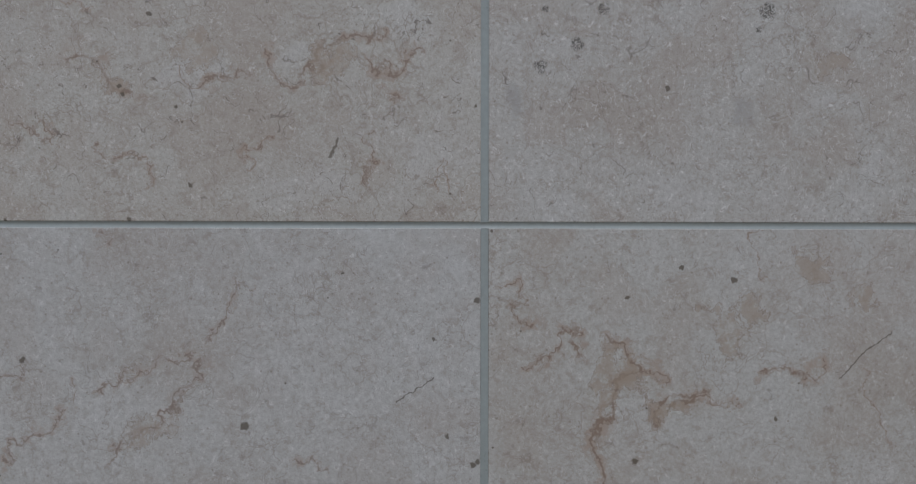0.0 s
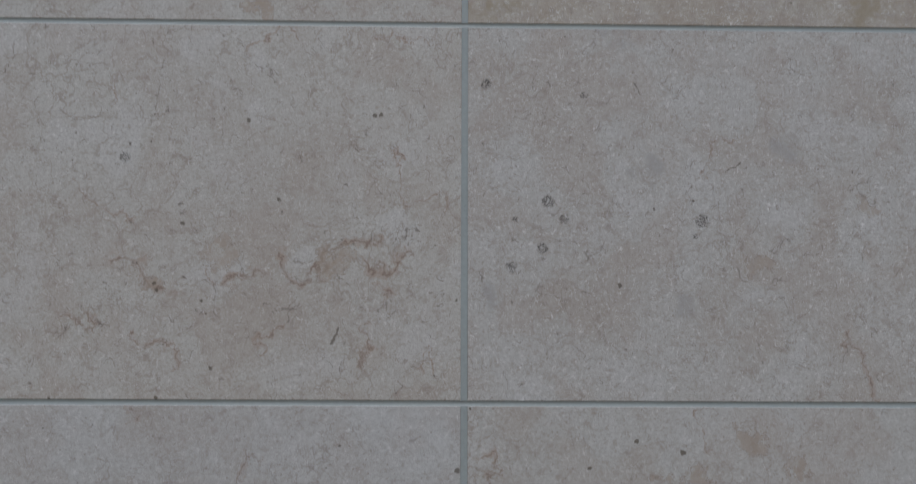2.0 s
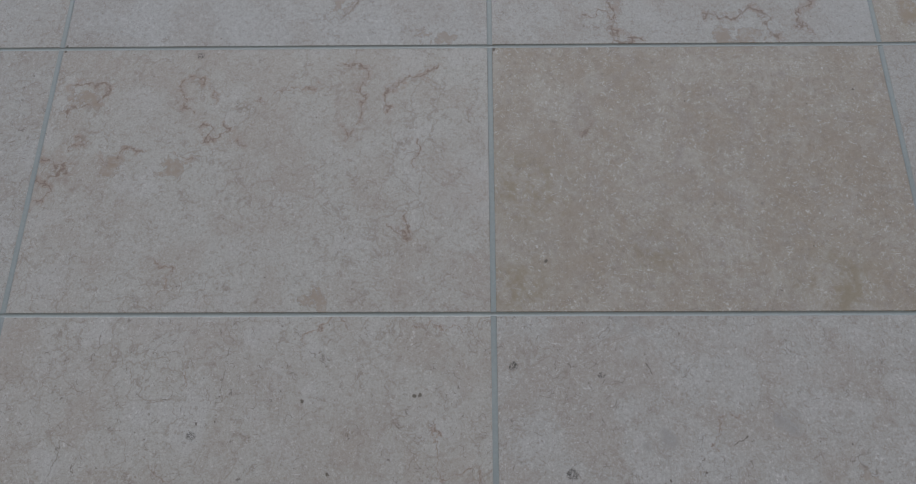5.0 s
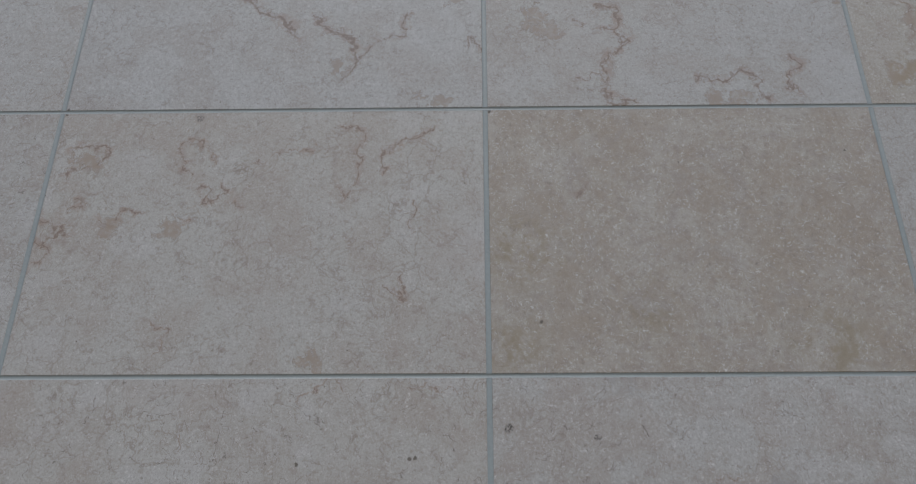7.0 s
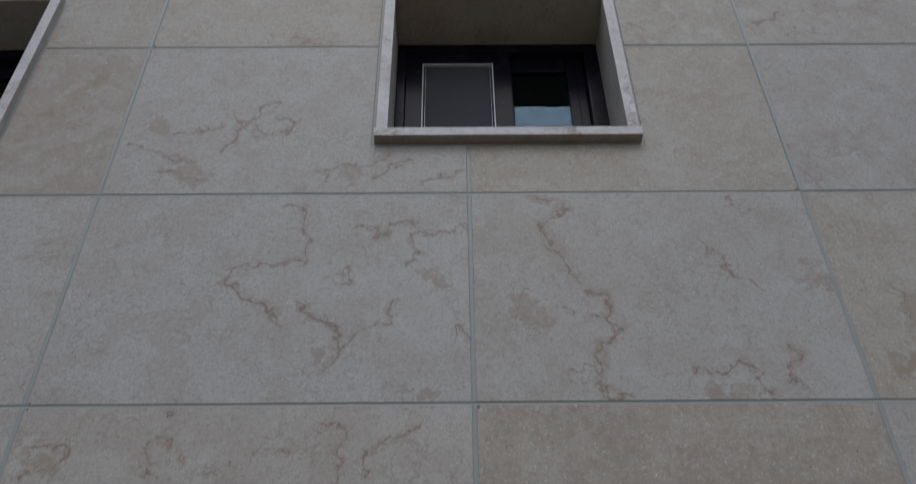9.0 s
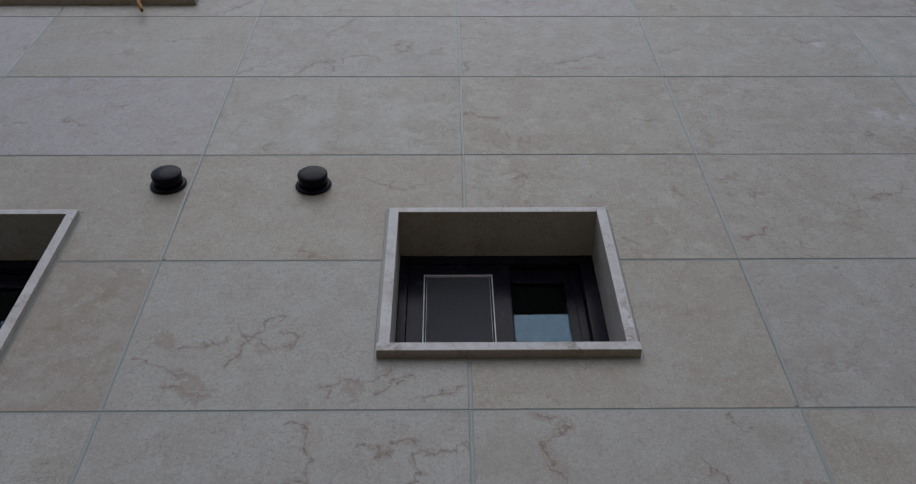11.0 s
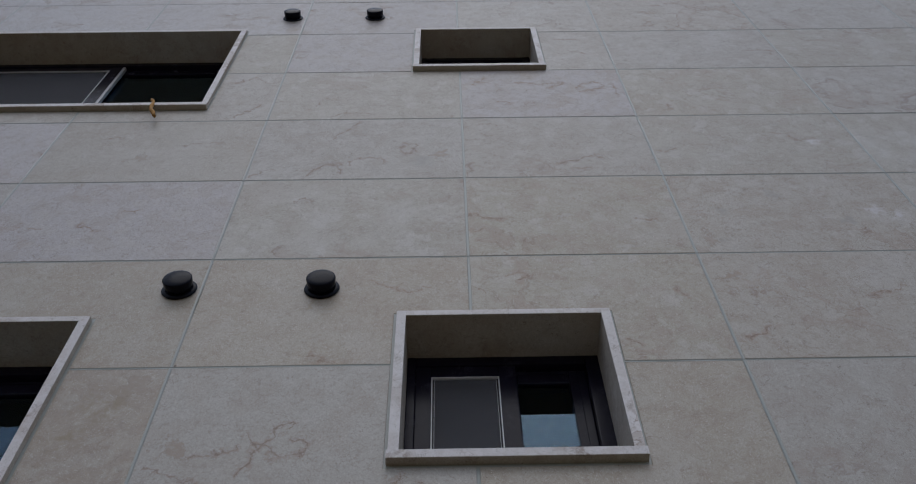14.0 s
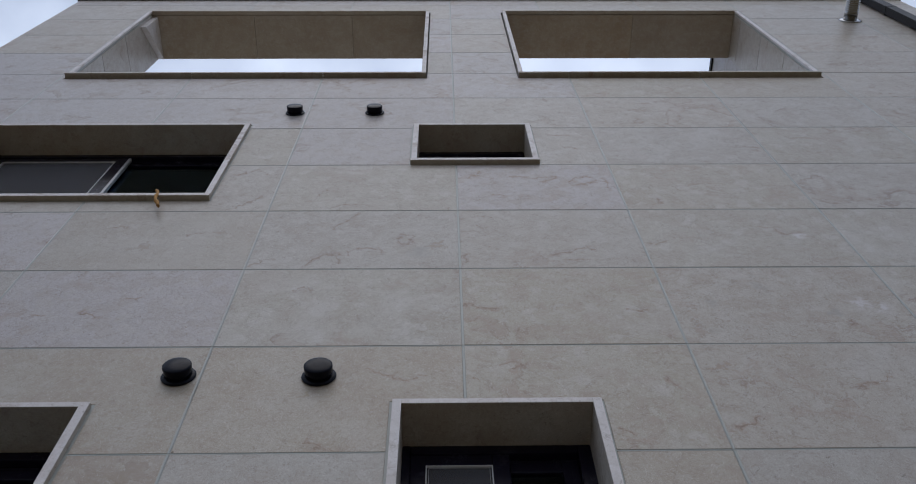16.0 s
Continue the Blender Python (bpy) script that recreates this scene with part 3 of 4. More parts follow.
    pit = n.math("MULTIPLY", n.ramp(vor.outputs["Distance"], 0.04, 0.11, 1.0, 0.0), n.math("GREATER_THAN", odd, 0.96))
    height = n.math("ADD", n.math("MULTIPLY", fine, 0.5), n.math("MULTIPLY", mott, 0.5))
    if marks:
        flat = n.vec("MULTIPLY", pos, (1, 0, 1))
        w1 = n.scale(n.vec("SUBTRACT", n.noise_col(p, 24.0, 7.0), (0.5, 0.5, 0.5)), 0.085)
        w2 = n.scale(n.vec("SUBTRACT", n.noise_col(p, 150.0, 4.0), (0.5, 0.5, 0.5)), 0.016)
        bent = n.vec("MULTIPLY", n.vec("ADD", flat, n.vec("ADD", w1, w2)), (1, 0, 1))
        crisp = n.vec("MULTIPLY", n.vec("ADD", flat, n.scale(w2, 0.6)), (1, 0, 1))
        broke = n.noise(p, 55.0, 5.0, 0.68)
        crinkle = n.noise(n.vec("ADD", wob, (0, 0, 8.0)), 20.0, 9.0, 0.62, 0.3)
        d = reach(n, bent, marks, ("vein",))
        if d is not None:
            near = n.ramp(d, 1.0, 7.0, 1.0, 0.0)
            halo = n.math("MULTIPLY", n.ramp(d, 0.2, 4.5, 1.0, 0.0), n.ramp(broke, 0.44, 0.58, 0.03, 0.45))
            col = n.mix(halo, col, rgb(0.350, 0.270, 0.213))
            lump = n.math("SUBTRACT", crinkle, n.math("MULTIPLY", d, 0.028))
            fill = n.math("MULTIPLY", n.ramp(lump, 0.458, 0.485, 0.0, 0.55), n.math("MULTIPLY", near, n.ramp(broke, 0.40, 0.58, 0.2, 1.0)))
            col = n.mix(fill, col, rgb(0.345, 0.262, 0.203))
            rind = n.math("MULTIPLY", n.contour(lump, 0.458, 0.011), near)
            line = n.math("MULTIPLY", n.ramp(d, 0.25, 0.95, 1.0, 0.0), n.ramp(broke, 0.36, 0.54, 0.35, 0.95))
            col = n.mix(n.math("MAXIMUM", line, n.math("MULTIPLY", rind, 0.85)), col, rgb(0.245, 0.178, 0.135))
        d = reach(n, bent, marks, ("blotch",))
        if d is not None:
            lump = n.math("SUBTRACT", n.math("ADD", crinkle, 0.12), n.math("MULTIPLY", d, 0.14))
            body = n.math("MULTIPLY", n.ramp(lump, 0.49, 0.525), n.ramp(broke, 0.38, 0.54, *((0.35, 0.85) if marks[0][2][0][1] > 2.8 else (0.15, 0.62))))
            col = n.mix(body, col, rgb(0.34, 0.268, 0.205))
            col = n.mix(n.math("MULTIPLY", n.contour(lump, 0.49, 0.012), 0.85), col, rgb(0.24, 0.178, 0.135))
        d = reach(n, bent, marks, ("ochre",))
        if d is not None:
            m = n.math("MULTIPLY", n.ramp(d, 0.2, 2.0, 1.0, 0.0), n.ramp(n.math("ADD", n.math("MULTIPLY", crinkle, 0.5), n.math("MULTIPLY", broke, 0.5)), 0.44, 0.58, 0.0, 0.75))
            col = n.mix(m, col, rgb(0.30, 0.232, 0.14))
        d = reach(n, bent, marks, ("grey_patch",))
        if d is not None:
            col = n.mix(n.math("MULTIPLY", n.ramp(d, 0.5, 1.2, 0.75, 0.0), n.ramp(crinkle, 0.42, 0.54, 0.3, 0.9)), col, rgb(0.33, 0.305, 0.28))
        d = reach(n, bent, marks, ("pale_patch",))
        if d is not None:
            col = n.mix(n.math("MULTIPLY", n.ramp(d, 0.2, 1.3, 0.75, 0.0), n.ramp(n.math("ADD", n.math("MULTIPLY", crinkle, 0.5), n.math("MULTIPLY", broke, 0.5)), 0.44, 0.55)), col, rgb(0.57, 0.55, 0.56))
        d = reach(n, crisp, marks, ("fossil",))
        if d is not None:
            ring = n.contour(n.noise(n.vec("ADD", crisp, (0, 2.0, 0)), 190.0, 2.0, 0.5, 1.5), 0.5, 0.12)
            inside = n.ramp(d, 0.7, 1.05, 1.0, 0.0)
            col = n.mix(n.math("MULTIPLY", inside, 0.08), col, rgb(0.28, 0.25, 0.215))
            m = n.math("MULTIPLY", inside, ring)
            col = n.mix(n.math("MULTIPLY", m, 0.9), col, rgb(0.06, 0.05, 0.038))
            height = n.math("SUBTRACT", height, n.math("MULTIPLY", m, 0.5))
        d = reach(n, crisp, marks, ("crack",))
        if d is not None:
            m = n.ramp(d, 0.4, 1.2, 1.0, 0.0)
            col = n.mix(n.math("MULTIPLY", m, 0.8), col, rgb(0.12, 0.095, 0.07))
            height = n.math("SUBTRACT", height, m)
        d = reach(n, crisp, marks, ("pit",))
        if d is not None:
            pit = n.math("MAXIMUM", pit, n.ramp(d, 0.55, 1.1, 1.0, 0.0))
    col = n.mix(n.math("MULTIPLY", pit, 0.85), col, rgb(0.11, 0.085, 0.06))
    height = n.math("SUBTRACT", height, pit)
    # no two slabs are quite alike
    col = n.node("HueSaturation", {"Hue": 0.5, "Saturation": n.ramp(n.math("FRACT", n.math("MULTIPLY", rnd, 7.0)), 0, 1, 0.84, 1.08), "Value": n.ramp(n.math("FRACT", n.math("MULTIPLY", rnd, 13.0)), 0, 1, 0.965, 1.03), "Fac": 1.0, "Color": col}).outputs[0]
    return n.bsdf(col, n.ramp(mott, 0.3, 0.7, 0.36, 0.50), bump=height, strength=0.25, distance=0.0012, Specular_IOR_Level=0.4)


def plain(name, colour, rough, metal=0.0, vary=0.12, scale=30.0, bump=0.1, **more):
    """An even surface with slight mottling and grain."""
    n = Net(name)
    pos = n.node("TexCoord").outputs["Object"]
    big = n.noise(pos, scale * 0.2, 4.0, 0.6)
    small = n.noise(pos, scale * 6.0, 3.0, 0.6)
    f = n.math("ADD", n.math("MULTIPLY", big, 0.6), n.math("MULTIPLY", small, 0.4))
    dark = tuple(c * (1 - vary) for c in colour[:3]) + (1.0,)
    light = tuple(min(1.0, c * (1 + vary)) for c in colour[:3]) + (1.0,)
    col = n.mix(n.ramp(f, 0.3, 0.7), dark, light)
    return n.bsdf(col, n.ramp(f, 0.3, 0.7, max(rough - 0.06, 0.02), min(rough + 0.06, 1.0)), metal, bump=small, strength=bump, distance=0.0008, **more)


def glass_material():
    n = Net("window_glass")
    fres = n.node("Fresnel", (1.52,)).outputs[0]
    clear = n.node("BsdfTransparent", (rgb(0.80, 0.86, 0.84),)).outputs[0]
    gloss = n.node("BsdfGlossy", {"Color": rgb(0.50, 0.73, 0.95), "Roughness": 0.01}).outputs[0]
    n.node("OutputMaterial", (n.node("MixShader", (n.math("MULTIPLY", fres, 1.5, clamp=True), clear, gloss)).outputs[0],))
    return n.mat


def screen_material():
    """Fine woven insect screen: dark threads with holes too small to see."""
    n = Net("insect_screen")
    pos = n.node("NewGeometry").outputs["Position"]
    col = n.mix(n.ramp(n.noise(n.vec("MULTIPLY", pos, (3.0, 1.0, 14.0)), 3.0, 2.0), 0.35, 0.65), rgb(0.098, 0.098, 0.106), rgb(0.112, 0.111, 0.121))
    thread = n.node("BsdfDiffuse", (col,)).outputs[0]
    hole = n.node("BsdfTransparent", (rgb(1, 1, 1),)).outputs[0]
    n.node("OutputMaterial", (n.node("MixShader", (0.72, hole, thread)).outputs[0],))
    return n.mat


M_STONE = {k: limestone("limestone_" + k, k) for k in STONE}
M_EDGE = M_STONE["edge"]
M_SEAL = plain("grey_green_sealant", rgb(0.300, 0.318, 0.298), 0.32, vary=0.09, scale=25, bump=0.2, Specular_IOR_Level=0.46)
M_CORE = plain("raw_concrete", rgb(0.22, 0.215, 0.21), 0.9, vary=0.15, scale=6, bump=0.5)
# rooms behind the glass: their lack of light is put into the plaster colour
M_ROOM = plain("darkened_plaster", rgb(0.20, 0.19, 0.18), 0.9, vary=0.08, scale=5)
# unseen roof terrace, made pale and warm to throw light up at the soffits
M_TERRACE = plain("pale_bounce_paving", rgb(0.46, 0.40, 0.31), 0.8, vary=0.12, scale=3)
M_FRAME = plain("black_aluminium", rgb(0.010, 0.009, 0.018), 0.24, vary=0.15, scale=60, bump=0.03, Specular_IOR_Level=0.12)
M_BEAD = plain("grey_gasket_bead", rgb(0.58, 0.58, 0.59), 0.4, vary=0.08, scale=60)
M_RAIL = plain("dull_grey_aluminium", rgb(0.36, 0.36, 0.365), 0.42, metal=0.3, vary=0.08, scale=60)
M_VENT = plain("gloss_black_plastic", rgb(0.005, 0.0055, 0.011), 0.16, vary=0.2, scale=40, bump=0.02, Specular_IOR_Level=0.08)
M_COPING = plain("dark_sheet_metal", rgb(0.016, 0.017, 0.020), 0.5, vary=0.15, scale=10, Specular_IOR_Level=0.2)
M_STEEL = plain("stainless_steel", rgb(0.36, 0.357, 0.353), 0.12, metal=1.0, vary=0.06, scale=30)
M_FOAM = plain("orange_brown_foam", rgb(0.37, 0.185, 0.04), 0.75, vary=0.35, scale=25, bump=0.8)
# unseen ground; dark brown so that its bounce leaves the soffits dim and warm
M_GROUND = plain("dark_brown_paving", rgb(0.135, 0.098, 0.045), 0.85, vary=0.15, scale=1.5, bump=0.4)
M_GLASS = glass_material()
M_SCREEN = screen_material()


# ---- mesh helpers ----
def mesh_of(name, bm, *mats):
    bmesh.ops.recalc_face_normals(bm, faces=bm.faces[:])
    me = bpy.data.meshes.new(name)
    bm.to_mesh(me)
    bm.free()
    for m in mats:
        me.materials.append(m)
    return me


def part(name, bm, material, parent, label="", smooth=False):
    me = mesh_of(name, bm, *(material if isinstance(material, tuple) else (material,)))
    if smooth:
        for f in me.polygons:
            f.use_smooth = True
    ob = new(name, me)
    ob.parent = parent
    if label:
        tagged(ob, label)
    return ob


def box(x0, x1, y0, y1, z0, z1, bevel=0.0, bm=None):
    own = bm is None
    bm = bmesh.new() if own else bm
    made = bmesh.ops.create_cube(bm, size=1.0, matrix=Matrix.Translation(((x0 + x1) / 2, (y0 + y1) / 2, (z0 + z1) / 2)) @ Matrix.Diagonal((x1 - x0, y1 - y0, z1 - z0, 1)))
    if bevel:
        edges = {e for v in made["verts"] for e in v.link_edges}
        bmesh.ops.bevel(bm, geom=list(edges), offset=bevel, segments=2, affect="EDGES", profile=0.6)
    return bm


def slab(x0, x1, z0, z1, holes, y0, y1, bevel=0.0):
    """An upright slab from y0 (front) to y1 with rectangular holes; its front edges are eased."""
    holes = [h for h in holes if h[0] < x1 - 1e-4 and h[1] > x0 + 1e-4 and h[2] < z1 - 1e-4 and h[3] > z0 + 1e-4]
    xs = sorted({x0, x1, *(max(x0, min(x1, v)) for h in holes for v in h[:2])})
    zs = sorted({z0, z1, *(max(z0, min(z1, v)) for h in holes for v in h[2:])})
    bm = bmesh.new()
    verts = {}

    def vert(x, z):
        if (x, z) not in verts:
            verts[x, z] = bm.verts.new((x, y0, z))
        return verts[x, z]

    for xa, xb in zip(xs, xs[1:]):
        for za, zb in zip(zs, zs[1:]):
            cx, cz = (xa + xb) / 2, (za + zb) / 2
            if xb - xa < 1e-5 or zb - za < 1e-5 or any(h[0] < cx < h[1] and h[2] < cz < h[3] for h in holes):
                continue
            bm.faces.new((vert(xa, za), vert(xb, za), vert(xb, zb), vert(xa, zb)))
    if not bm.faces:
        bm.free()
        return None
    bmesh.ops.dissolve_limit(bm, angle_limit=0.01, verts=bm.verts[:], edges=bm.edges[:])
    rim = [e for e in bm.edges if len(e.link_faces) == 1]
    if bevel:
        made = bmesh.ops.extrude_edge_only(bm, edges=rim)
        bmesh.ops.translate(bm, verts=[v for v in made["geom"] if isinstance(v, bmesh.types.BMVert)], vec=(0, y1 - y0, 0))
        bmesh.ops.bevel(bm, geom=rim, offset=bevel, segments=1, affect="EDGES")
    else:
        made = bmesh.ops.extrude_face_region(bm, geom=bm.faces[:], use_keep_orig=True)
        bmesh.ops.translate(bm, verts=[v for v in made["geom"] if isinstance(v, bmesh.types.BMVert)], vec=(0, y1 - y0, 0))
    return bm


def lathe(profile, sides=32, bm=None, m=None):
    """A turned shape round y: profile rows of (radius, y)."""
    bm = bmesh.new() if bm is None else bm
    rings = []
    for r, y in profile:
        rings.append([bm.verts.new((r * math.cos(2 * math.pi * i / sides), y, r * math.sin(2 * math.pi * i / sides))) for i in range(sides)])
    for a, b in zip(rings, rings[1:]):
        for i in range(sides):
            bm.faces.new((a[i], a[(i + 1) % sides], b[(i + 1) % sides], b[i]))
    bm.faces.new(rings[0])
    bm.faces.new(rings[-1][::-1])
    return bm


# ---- the plan ----
COLS = [-3.505, -2.725, -1.815, -0.903, 0.002, 0.817, 1.736, 2.635, 3.575, 4.32]
ZERO = 4                     # the column whose edge is at x = 0.002
ROW0, ROW_H = 1.70, 0.60
TOP = 10.84
ROOF_ROW_H = 0.582           # the rows of the roof wall are lower
LEVELS = [0.0] + [ROW0 + ROW_H * k for k in range(-2, 11)] + [7.70 + ROOF_ROW_H * k for k in range(1, 6)] + [TOP]
GAP, GAP_H = 0.0094, 0.0076    # joint widths, upright and level
# openings (x0, x1, z0, z1) to the outside of their stone linings
WIN_A = (-0.237, 0.448, 3.684, 4.351)
WIN_B = (-0.240, 0.449, 6.505, 7.140)
WIN_L1 = (-2.775, -1.217, 3.205, 4.346)
WIN_L2 = (-2.780, -1.214, 6.035, 7.152)
OPEN_L = (-2.690, -0.186, 8.172, 10.273)
OPEN_R = (0.468, 2.595, 8.172, 10.273)
LIN = 0.030                  # thickness of the linings
SOFFIT_Y = 0.409
HOLES = [WIN_A, WIN_B, WIN_L1, WIN_L2, OPEN_L, OPEN_R]

# ground
ground = new("ground", mesh_of("ground", box(-1500, 1500, -1500, 1500, -0.3, 0.0), M_GROUND))
tagged(ground, "dark brown paving in front of the building", "ground", kind="structure")

# building shell: concrete core behind the cladding, unseen rooms closed, their plaster coloured dark
core = new("wall_front", mesh_of("wall_front", slab(COLS[0] + 0.03, COLS[-1] - 0.03, 0.0, 8.1, [h for h in HOLES], 0.032, 0.30), M_CORE))
tagged(core, "beige limestone panel facade with grey sealant joints", "wall", kind="structure")
upper = new("wall_parapet", mesh_of("wall_parapet", slab(COLS[0] + 0.03, COLS[-1] - 0.03, 8.1, TOP, [OPEN_L, OPEN_R], 0.032, SOFFIT_Y - 0.03), M_CORE))
tagged(upper, "limestone roof wall with two large open frames", "wall", kind="structure")
for nm, b in (("wall_west", (COLS[0], COLS[0] + 0.03, 0.032, 9.0, 0.0, 8.1)), ("wall_east", (COLS[-1] - 0.03, COLS[-1], 0.032, 9.0, 0.0, TOP)), ("wall_back", (COLS[0], COLS[-1], 9.0, 9.03, 0.0, 8.1)),
              ("wall_west_parapet", (COLS[0], COLS[0] + 0.03, 0.032, SOFFIT_Y, 8.1, TOP))):
    tagged(new(nm, mesh_of(nm, box(*b), M_STONE["beige"])), "beige limestone side wall", "wall", kind="structure")
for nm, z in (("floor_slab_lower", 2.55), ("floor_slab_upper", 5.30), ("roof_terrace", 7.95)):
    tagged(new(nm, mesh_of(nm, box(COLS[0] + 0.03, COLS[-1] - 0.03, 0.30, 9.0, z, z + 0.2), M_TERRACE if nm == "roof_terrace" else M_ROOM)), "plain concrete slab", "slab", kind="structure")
tagged(new("wall_inner", mesh_of("wall_inner", box(COLS[0] + 0.03, COLS[-1] - 0.03, 4.5, 4.6, 0.0, 7.95), M_ROOM)), "plain inner wall in darkened plaster", "wall", kind="structure")


# ---- windows ----
def lining(win, thing, y_back, proud=0.018, sill_proud=0.028, sill_h=0.030, end=0.003, stone="beige"):
    """Stone slabs that line an opening: two jambs, a lintel and a sill that stands proud."""
    x0, x1, z0, z1 = win
    st = (M_STONE[stone], M_EDGE)

    def piece(name, b, label):
        bm = box(*b, bevel=0.0015)
        for f in bm.faces:
            f.normal_update()
            if f.calc_center_median().y < b[2] + 0.0016:
                f.material_index = 1
        return part(name, bm, st, thing, label)

    piece("stone_sill", (x0 - end, x1 + end, -sill_proud, y_back, z0, z0 + sill_h), "projecting limestone sill")
    piece("stone_jamb", (x0, x0 + LIN, -proud, y_back, z0 + sill_h, z1), "limestone jamb with pale sawn edge")
    piece("stone_jamb", (x1 - LIN, x1, -proud, y_back, z0 + sill_h, z1), "limestone jamb with pale sawn edge")
    piece("stone_lintel", (x0 + LIN, x1 - LIN, -proud, y_back, z1 - LIN * 0.85, z1), "limestone lintel with pale sawn edge")
    s = 0.010
    seal = bmesh.new()
    box(x0 - s, x0, 0.002, 0.02, z0, z1 + s, bm=seal)
    box(x1, x1 + s, 0.002, 0.02, z0, z1 + s, bm=seal)
    box(x0, x1, 0.002, 0.02, z1, z1 + s, bm=seal)
    box(x0 - s, x1 + s, 0.002, 0.02, z0 - s, z0, bm=seal)
    part("sealant_joint", seal, M_SEAL, thing)


def bars(x0, x1, z0, z1, y0, y1, left, right, top, bottom, bevel=0.003):
    """A rectangular frame of four bars, stepped towards the opening."""
    bm = bmesh.new()
    box(x0, x0 + left, y0, y1, z0, z1, bevel, bm)
    box(x1 - right, x1, y0, y1, z0, z1, bevel, bm)
    box(x0 + left, x1 - right, y0 + 0.001, y1, z1 - top, z1, bevel, bm)
    box(x0 + left, x1 - right, y0 + 0.001, y1, z0, z0 + bottom, bevel, bm)
    return bm


def casement(name, win, split, label, y=0.163, stile=0.055, handle=False):
    """A two-light sliding window: a screened sash in front, a glazed sash behind."""
    thing = new(name)
    tagged(thing, label, "window", kind="structure")
    lining(win, thing, 0.30)
    x0, x1, z0, z1 = win[0] + LIN, win[1] - LIN, win[2] + LIN, win[3] - LIN * 0.85
    part("window_frame", bars(x0, x1, z0, z1, y, y + 0.09, 0.028, 0.045, 0.040, 0.03), M_FRAME, thing, "black-brown aluminium frame")
    step = bars(x0 + 0.028, x1 - 0.045, z0 + 0.03, z1 - 0.040, y + 0.030, y + 0.09, 0.010, 0.028, 0.012, 0.01)
    part("frame_track", step, M_FRAME, thing)
    # screened sash
    a0, a1, b0, b1 = x0 + 0.028, split, z0 + 0.03, z1 - 0.040
    sash = part("screen_sash", bars(a0, a1, b0, b1, y + 0.006, y + 0.026, stile * 0.92, stile, stile, stile), M_FRAME, thing, "sliding sash with insect screen")
    g = (a0 + stile * 0.92, a1 - stile, b0 + stile, b1 - stile)
    part("gasket", bars(*g, y + 0.004, y + 0.016, 0.0035, 0.0035, 0.0035, 0.0035, 0.0), M_BEAD, sash, "thin grey gasket")
    part("screen_cord", bars(g[0] + 0.009, g[1] - 0.009, g[2] + 0.006, g[3] - 0.006, y + 0.009, y + 0.0135, 0.0014, 0.0014, 0.0014, 0.0014, 0.0), M_RAIL, sash, "thin grey screen cord")
    part("insect_screen", box(g[0] + 0.0035, g[1] - 0.0035, y + 0.012, y + 0.0128, g[2] + 0.0035, g[3] - 0.0035), M_SCREEN, sash, "grey insect screen")
    # glazed sash behind, over the other half
    c0, c1 = split - 0.04, x1 - 0.045 - 0.026
    back = part("glazed_sash", bars(c0, c1, b0 + 0.008, b1 - 0.012, y + 0.030, y + 0.062, 0.045, 0.030, 0.050, 0.045), M_FRAME, thing, "sliding glazed sash")
    pane = part("pane", box(c0 + 0.045, c1 - 0.030, y + 0.042, y + 0.048, b0 + 0.053, b1 - 0.062), M_GLASS, back, "clear reflective glass")
    pane.visible_shadow = False
    other = part("pane", box(x0 + 0.028, c0 + 0.01, y + 0.042, y + 0.048, b0, b1), M_GLASS, back, "clear reflective glass")
    other.visible_shadow = False
    if handle:
        part("handle_rail", box(split + 0.002, split + 0.019, y + 0.004, y + 0.026, b0, b1 - 0.012, 0.004), M_RAIL, thing, "slim grey pull rail")
    return thing


casement("window_1", WIN_A, 0.144, "small two-light window in a projecting limestone surround", y=0.155)
casement("window_2", WIN_B, 0.144, "small upper window in a projecting limestone surround", y=0.155)
casement("window_3", WIN_L1, -1.955, "wide two-light window in a projecting limestone surround", stile=0.062, handle=True)
casement("window_4", WIN_L2, -1.945, "wide upper window in a projecting limestone surround", y=0.170, stile=0.062, handle=True)


